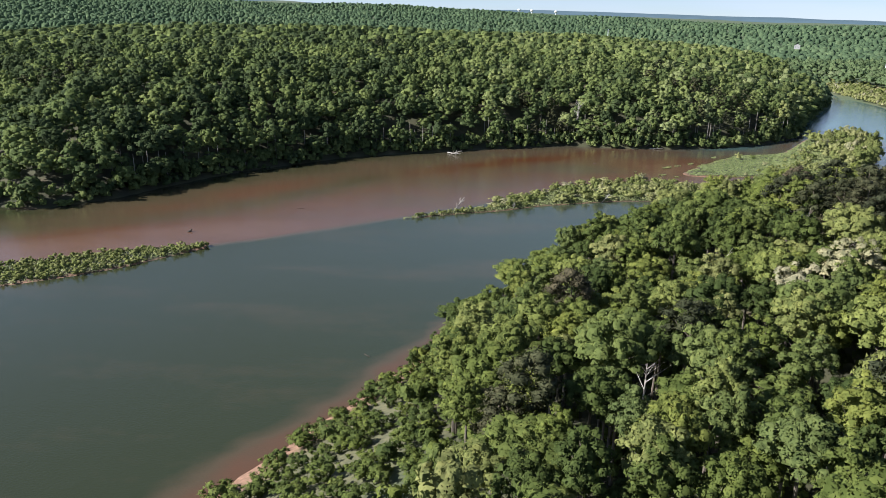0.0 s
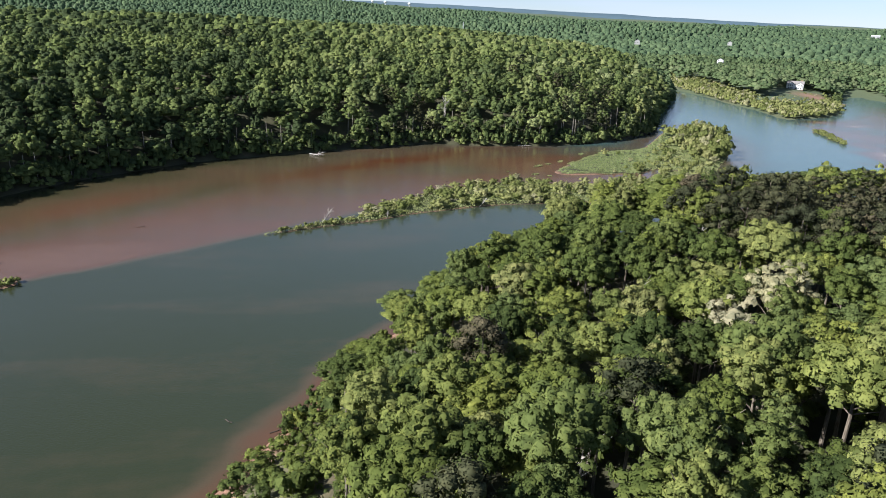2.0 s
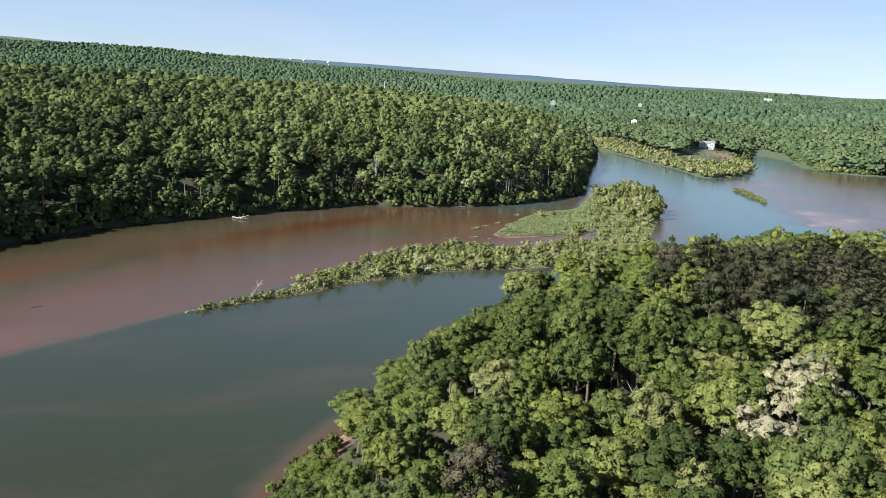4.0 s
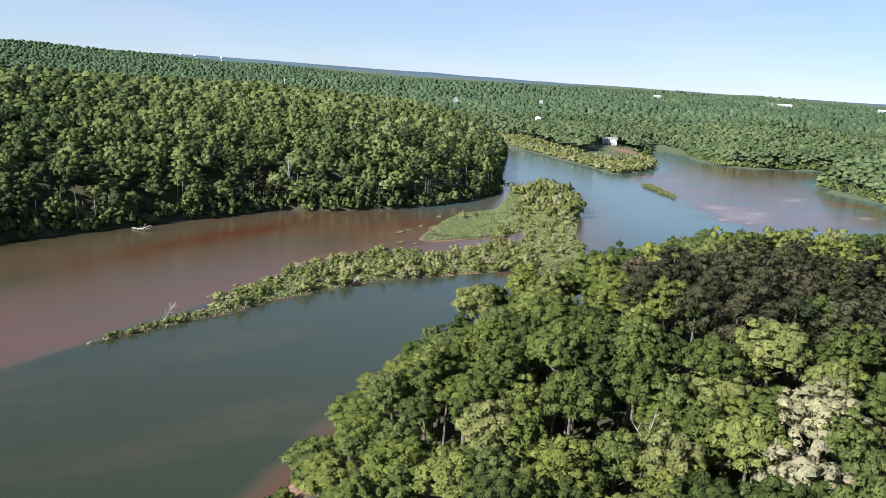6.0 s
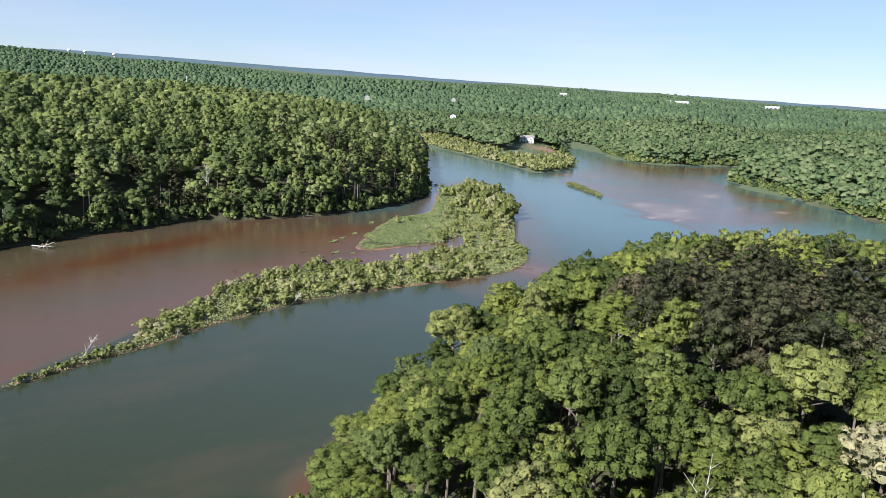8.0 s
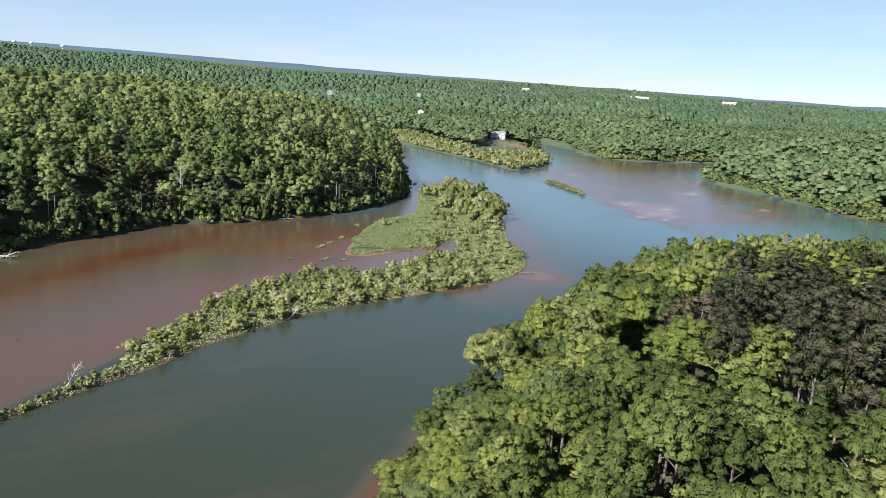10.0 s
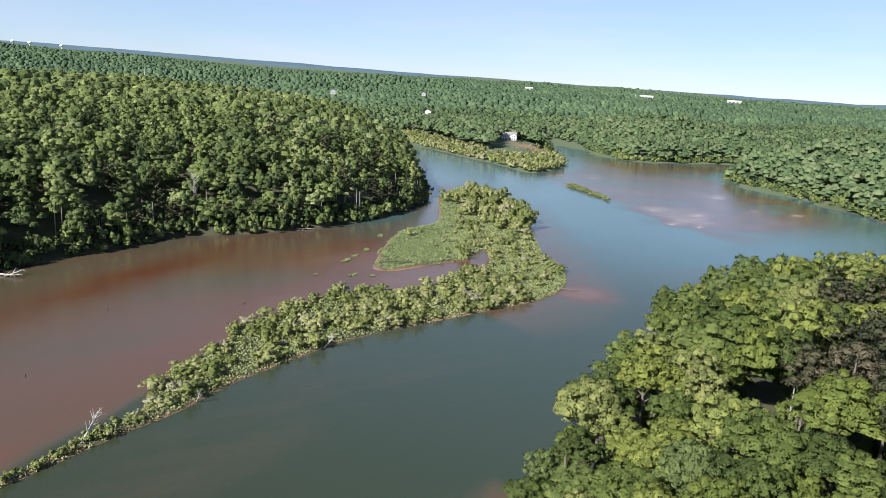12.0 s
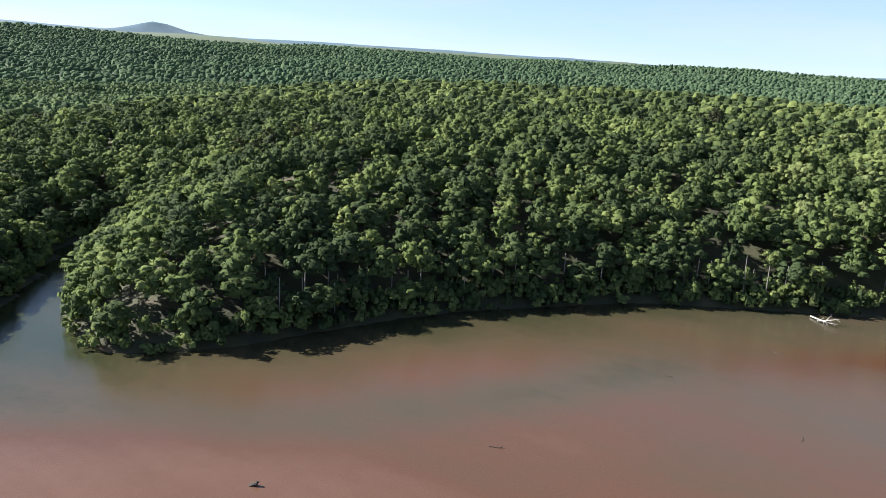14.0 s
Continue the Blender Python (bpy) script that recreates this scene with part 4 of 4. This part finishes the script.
def pad_patch(x, y, rx, ry, turn, seed):
    rng = np.random.RandomState(seed)
    n = int(26 * rx * ry)
    a, r = rng.uniform(0, 6.28, n), np.sqrt(rng.rand(n))
    u, w = np.cos(a) * r * rx, np.sin(a) * r * ry
    c, s = math.cos(turn), math.sin(turn)
    v, f = sprays(np.column_stack([u * c - w * s, u * s + w * c, 0.08 + 0.25 * rng.rand(n)]), np.tile([0, 0, 2.0], (n, 1)), 0.4, rng, 0.8)
    ob = tagged(new("leaf_patch", make_mesh("leaf_patch", v, f, pad_mat)), "small patch of green leaves on the brown shallows", "water plants", "leaf patches off the marsh")
    ob.location = (x, y, 0)


for k, (px, py, rx, ry, turn) in enumerate([(112, 364, 3.6, 1.4, 0.6), (119, 369, 2.2, 1.0, 0.4), (104, 344, 2.6, 1.2, 0.5), (128, 376, 2.6, 1.2, 0.9), (148, 398, 3.0, 1.2, 0.9),
                                             (92, 350, 1.0, 0.7, 0.2), (110, 340, 1.4, 0.8, 0.4)]):
    pad_patch(px, py, rx, ry, turn, 400 + k)


stem = [limb((0, 0, -1), (0.2, 0.1, 9.5), 0.22, 0.1, 5)]
pts, rng = scatter(-140, 262, 250, 545, 5.5, 98)
z, d, _ = land_height(pts[:, 0], pts[:, 1])
keep = (d > 2) & (d < 11) & (rng.rand(len(pts)) < 0.5)
grow("shore_trunks", "pale trunks showing among the trees at the lake edge", "trunks", stem,
     [(0, *p, q, 1.0, rng.uniform(0.8, 1.35), 0.5) for p, q in zip(pts[keep], z[keep])], pale_bark, 19)

# ---- dead wood ----
def part(name, mesh_arrays, mat, parent, label="", flat=True):
    v, f = mesh_arrays
    ob = new(name, make_mesh(name, v, f, mat, flat=flat))
    ob.parent = parent
    if label:
        ob["label"] = label
    return ob


def dead_tree(name, label, x, y, z, length, girth, tilt, turn, branches, seed, mat, spread_angle=0.8):
    """A bare trunk with forked branches."""
    rng = np.random.RandomState(seed)
    root = tagged(new(name), label, "dead tree")
    part("trunk", join([limb((0, 0, -0.3), (0.1, 0, length * 0.5), girth, girth * 0.7, 7), limb((0.1, 0, length * 0.5), (0, 0.1, length), girth * 0.7, girth * 0.2, 6)]), mat, root)
    for k in range(branches):
        h = length * rng.uniform(0.35, 0.92)
        a = rng.uniform(0, 6.28)
        out = length * rng.uniform(0.18, 0.42) * (1.1 - h / length * 0.5)
        tip = np.array([math.cos(a) * out * spread_angle, math.sin(a) * out * spread_angle, h + out * 0.8])
        mid = np.array([0, 0, h]) * 0.45 + tip * 0.55
        side = mid + (tip - mid)[[1, 0, 2]] * [0.7, -0.7, 0.8]
        part("branch", join([limb((0, 0, h), tip, girth * 0.4, girth * 0.08, 4), limb(mid, side, girth * 0.22, girth * 0.06, 4)]), mat, root)
    root.matrix_basis = Matrix.Translation((x, y, z)) @ Matrix.Rotation(turn, 4, "Z") @ Matrix.Rotation(tilt, 4, "Y")
    return root


dead_tree("fallen_tree", "bleached fallen tree lying in the shallows by the wooded shore", -3.5, 394.5, 0.4, 9.0, 0.3, radians(86), radians(-50), 7, 501, dead_wood)
dead_tree("fallen_tree", "bleached forked limb lying in the shallows", -1.5, 391, 0.3, 6.0, 0.24, radians(72), radians(-5), 5, 502, dead_wood)
dead_tree("leaning_snag", "bare whitish dead tree leaning from the end of the bar", 0.2, 261.2, 0.2, 6.6, 0.18, radians(46), radians(38), 18, 503, dead_wood)
dead_tree("standing_dead_tree", "grey bare dead tree standing in the hillside woods", 76, 442, 8.0, 19, 0.3, 0.05, 0.4, 14, 504, dead_wood)
dead_tree("dead_shrub", "grey bare dead shrub leaning at the edge of the bar", 62, 283.6, 0.1, 5.2, 0.12, radians(38), radians(-30), 12, 505, dead_wood)
dead_tree("dead_shrub", "grey bare dead shrub leaning at the edge of the bar", 24, 268.5, 0.1, 4.0, 0.1, radians(30), radians(-80), 10, 506, dead_wood)
dead_tree("driftwood_log", "long grey log washed against the wooded shore", 108, 424, 0.25, 17, 0.35, radians(89), radians(8), 3, 507, dead_wood)
dead_tree("driftwood_log", "long grey log washed against the wooded shore", 114, 426.5, 0.2, 13, 0.28, radians(88), radians(-24), 3, 508, dead_wood)
dead_tree("driftwood_log", "reddish driftwood log on the sandy island tip", 162, 295, 0.35, 7, 0.22, radians(88), radians(-40), 3, 509, bark)
for k, (px, py, pz, tall) in enumerate([(49, 123, 14.0, 15.0), (29, 92, 12.0, 13.0), (72, 132, 16.0, 14.0), (93, 176, 14.0, 15.0), (40, 152, 12.0, 12.0), (84, 196, 8.0, 15.0)]):
    dead_tree("standing_dead_tree", "grey bare dead tree standing among the peninsula's green crowns", px, py, pz, tall, 0.17, 0.06, k * 1.1, 14, 540 + k, dead_wood)
dead_tree("stump", "dark sodden stump standing out of the silt", -90, 227.5, 0.0, 1.5, 0.55, radians(55), radians(20), 3, 510, dark_wood)
for k, (px, py) in enumerate([(-36, 318), (20, 340), (-12, 352), (58, 330), (75, 372), (-60, 262), (-5, 300), (35, 392), (92, 396), (-18, 138), (-10, 133), (2, 146)]):
    dead_tree("drowned_branch", "small dark drowned branch in the shallows", px, py, 0.05, 1.6 + (k % 3) * 0.5, 0.14, radians(86), k * 1.3, 2, 520 + k, dark_wood)


# ---- buildings ----
def box(x0, x1, y0, y1, z0, z1):
    v = np.array([(x, y, z) for z in (z0, z1) for y in (y0, y1) for x in (x0, x1)], float)
    f = np.array([(0, 2, 3), (0, 3, 1), (4, 5, 7), (4, 7, 6), (0, 1, 5), (0, 5, 4), (2, 6, 7), (2, 7, 3), (0, 4, 6), (0, 6, 2), (1, 3, 7), (1, 7, 5)])
    return v, f


def gable(x0, x1, y0, y1, z, rise, over=0.5, along="x"):
    """A pitched roof, 0.2 m thick."""
    if along == "x":
        p = [(x0 - over, y0 - over), (x1 + over, y0 - over), (x1 + over, y1 + over), (x0 - over, y1 + over)]
        m = (y0 + y1) / 2
        r = [(x0 - over, m), (x1 + over, m)]
    else:
        p = [(x1 + over, y0 - over), (x1 + over, y1 + over), (x0 - over, y1 + over), (x0 - over, y0 - over)]
        m = (x0 + x1) / 2
        r = [(m, y0 - over), (m, y1 + over)]
    v = [(*q, z) for q in p] + [(*q, z + rise) for q in r]
    v += [(a, b, c + 0.2) for a, b, c in v]
    f = [(0, 5, 1), (0, 4, 5), (2, 4, 3), (2, 5, 4), (6, 7, 11), (6, 11, 10), (8, 9, 10), (8, 10, 11), (0, 1, 7), (0, 7, 6), (2, 3, 9), (2, 9, 8),
         (1, 5, 11), (1, 11, 7), (5, 2, 8), (5, 8, 11), (3, 4, 10), (3, 10, 9), (4, 0, 6), (4, 6, 10)]
    return np.array(v, float), np.array(f)


def wedge(x0, x1, y0, y1, z, rise):
    """Gable wall above the eaves, ridge along y."""
    m = (x0 + x1) / 2
    v = np.array([(x0, y0, z), (x1, y0, z), (m, y0, z + rise), (x0, y1, z), (x1, y1, z), (m, y1, z + rise)], float)
    return v, np.array([(0, 1, 2), (3, 5, 4), (0, 2, 5), (0, 5, 3), (1, 4, 5), (1, 5, 2), (0, 3, 4), (0, 4, 1)])


def window(parent, x, y, z, w, h):
    win = part("window", join([box(x - w / 2 - 0.12, x - w / 2, y - 0.12, y + 0.05, z - 0.1, z + h + 0.1), box(x + w / 2, x + w / 2 + 0.12, y - 0.12, y + 0.05, z - 0.1, z + h + 0.1),
                               box(x - w / 2, x + w / 2, y - 0.12, y + 0.05, z + h, z + h + 0.1), box(x - w / 2, x + w / 2, y - 0.16, y + 0.05, z - 0.1, z)]), steel_mat, parent, "white window frame")
    part("pane", box(x - w / 2, x + w / 2, y - 0.03, y + 0.03, z, z + h), glass_mat, win, "dark window glass")


def facing(x, y):
    return math.atan2(110 - y, -10 - x) + math.pi / 2


def lake_house(x, y, z):
    root = tagged(new("house"), "white two-storey house with grey gables above the lake", "house")
    part("wall", join([box(-9, 9, -5, 5, 0, 6.0), wedge(-8, -1, -6.0, -1, 6.0, 2.4), box(-8, -1, -6.0, -5, 0, 6.0), wedge(3, 8, -5.6, -1, 6.0, 2.0), box(3, 8, -5.6, -5, 0, 6.0)]), white_mat, root)
    part("foundation", box(-9.1, 9.1, -5.1, 5.1, -4, 0), brick_mat, root, "red brick foundation")
    part("roof", gable(-9, 9, -5, 5, 6.0, 3.2), roof_mat, root)
    part("gable_roof", gable(-8, -1, -6.0, 0, 6.1, 2.6, 0.4, "y"), roof_mat, root)
    part("gable_roof", gable(3, 8, -5.6, 0, 6.1, 2.1, 0.4, "y"), roof_mat, root)
    part("chimney", box(5.5, 6.7, 1, 2.2, 6, 10.4), brick_mat, root)
    for wx in (-6.4, -4.5, -2.6):
        window(root, wx, -6.02, 3.9, 1.1, 1.5)
        window(root, wx, -6.02, 0.8, 1.1, 1.7)
    for wx in (4.3, 6.6):
        window(root, wx, -5.62, 3.9, 1.1, 1.5)
        window(root, wx, -5.62, 0.8, 1.2, 1.7)
    part("door", box(0.3, 1.7, -5.1, -4.95, 0, 2.2), glass_mat, root, "dark glazed door")
    deck = part("deck", box(-2, 9, -9.5, -6.1, -0.3, 0), bark, root, "brown timber deck")
    for k in range(5):
        part("post", box(-1.8 + k * 2.6, -1.6 + k * 2.6, -9.4, -9.2, -4.5, 1.0), bark, deck)
    part("rail", box(-2, 9, -9.45, -9.35, 0.9, 1.0), bark, deck)
    root.matrix_basis = Matrix.Translation((x, y, z)) @ Matrix.Rotation(facing(x, y), 4, "Z")


def small_house(x, y, z, label, size=1.0, tall=5.0, roof=None, wall=None):
    root = tagged(new("house"), label, "house", "houses among the far woods")
    part("wall", join([box(-6, 6, -4, 4, -3, tall), wedge(-6, 6, -4, 4, tall, 3.4)]), wall or white_mat, root)
    part("roof", gable(-6, 6, -4, 4, tall, 3.5, 0.4, "y"), roof or roof_mat, root)
    for wx in (-3.4, 0.0, 3.4):
        for wz in np.arange(0.9, tall - 1.5, 2.8):
            window(root, wx, -4.02, wz, 1.2, 1.5)
    root.matrix_basis = Matrix.Translation((x, y, z)) @ Matrix.Rotation(facing(x, y), 4, "Z") @ Matrix.Diagonal((size, size, size, 1))


def height_at(x, y):
    return float(land_height(np.array([float(x)]), np.array([float(y)]))[0][0])


def by_bearing(degrees, r, from_y=110.0):
    return -15 - math.sin(radians(degrees)) * r, from_y + math.cos(radians(degrees)) * r


lake_house(556, 774, HOUSE_Z)
small_house(*WHITE_HOUSE, "tall white house half hidden by trees", 0.75, 14.0)
for bearing, r, up, size, label in FAR_HOUSES:
    hx, hy = by_bearing(bearing, r)
    small_house(hx, hy, 61.5 + up, label, size, 5.0, wall=grey_mat)


def long_hall(bearing, r, up, length, label):
    x, y = by_bearing(bearing, r)
    root = tagged(new("warehouse"), label, "building", "low halls on the horizon")
    h, wdt = length / 2, 18
    part("wall", box(-h, h, -wdt, wdt, -14, 8), grey_mat, root)
    part("roof", gable(-h, h, -wdt, wdt, 8, 2.5), steel_mat, root)
    for k in range(int(length // 12)):
        window(root, -h + 8 + k * 12, -wdt - 0.02, 1.5, 6, 3.5)
    root.matrix_basis = Matrix.Translation((x, y, 69.5 + up)) @ Matrix.Rotation(facing(x, y), 4, "Z")


long_hall(-51.3, 2500, -10.0, 66, "long white industrial hall among distant trees")
long_hall(-53.8, 2700, -11.0, 36, "long pale industrial hall among distant trees")
long_hall(-57.9, 2600, -11.0, 44, "low pale industrial hall on the horizon")
long_hall(-42.5, 2500, -3.0, 24, "low white hall among distant trees")


def water_tower(bearing, r, z):
    x, y = by_bearing(bearing, r)
    root = tagged(new("water_tower"), "white water tower on the far ridge", "tower", "water towers on the horizon")
    tank = ball(np.array([0, 0, 34.0]), np.array([8.5, 8.5, 6.0]), np.random.RandomState(1), 8, 14, 0.0)
    part("tank", tank, white_mat, root, flat=False)
    part("stem", limb((0, 0, -30), (0, 0, 31), 3.6, 2.6, 10), white_mat, root)
    root.matrix_basis = Matrix.Translation((x, y, z))


for b in (-5.1, -6.1, -8.0):
    water_tower(b, 3560, 118 + (b + 5.1) * 2)


def mast(x, y, z, height):
    root = tagged(new("radio_mast"), "thin pale radio mast above the woods", "mast")
    part("pole", limb((0, 0, 0), (0, 0, height), 0.6, 0.4, 6), steel_mat, root)
    for k in range(3):
        part("antenna", box(-0.9, 0.9, -0.3, 0.3, height - 1.6 - k * 2.4, height - 0.4 - k * 2.4), steel_mat, root)
    root.location = (x, y, z)


mx, my = by_bearing(-13.1, 1400)
mast(mx, my, 44, 25)

# ---- landing stage at the hill's point ----
dock = tagged(new("boat_dock"), "small grey timber dock under the wooded point", "dock")
for k in range(8):
    part("plank", box(-0.45 + 0 * k, 6.5, -1.6 + k * 0.42, -1.22 + k * 0.42, 0.45, 0.53), dead_wood, dock)
for px in (0.2, 3.2, 6.2):
    for py in (-1.5, 1.6):
        part("post", limb((px, py, -1.5), (px, py, 1.3), 0.14, 0.12, 6), dead_wood, dock)
dock.matrix_basis = Matrix.Translation((252, 514, 0)) @ Matrix.Rotation(radians(-35), 4, "Z")
boat = tagged(new("rowing_boat"), "small boat under a blue tarpaulin beside the dock", "boat")
hull = np.array([(-2.4, 0, 0.5), (-2.2, 0.8, 0.55), (0, 1.0, 0.5), (2.6, 0, 0.75), (0, -1.0, 0.5), (-2.2, -0.8, 0.55), (-2.0, 0, -0.2), (0, 0, -0.25), (2.0, 0, -0.1)], float)
part("hull", (hull, np.array([(0, 1, 6), (1, 2, 7), (1, 7, 6), (2, 3, 8), (2, 8, 7), (3, 4, 8), (4, 7, 8), (4, 5, 7), (5, 6, 7), (5, 0, 6)])), steel_mat, boat)
part("tarpaulin", (hull[:6] * [1.02, 1.04, 1] + [0, 0, 0.05], np.array([(0, 5, 1), (1, 5, 4), (1, 4, 2), (2, 4, 3)])), blue_mat, boat, "blue tarpaulin cover")
boat.matrix_basis = Matrix.Translation((259, 513, 0.12)) @ Matrix.Rotation(radians(30), 4, "Z")
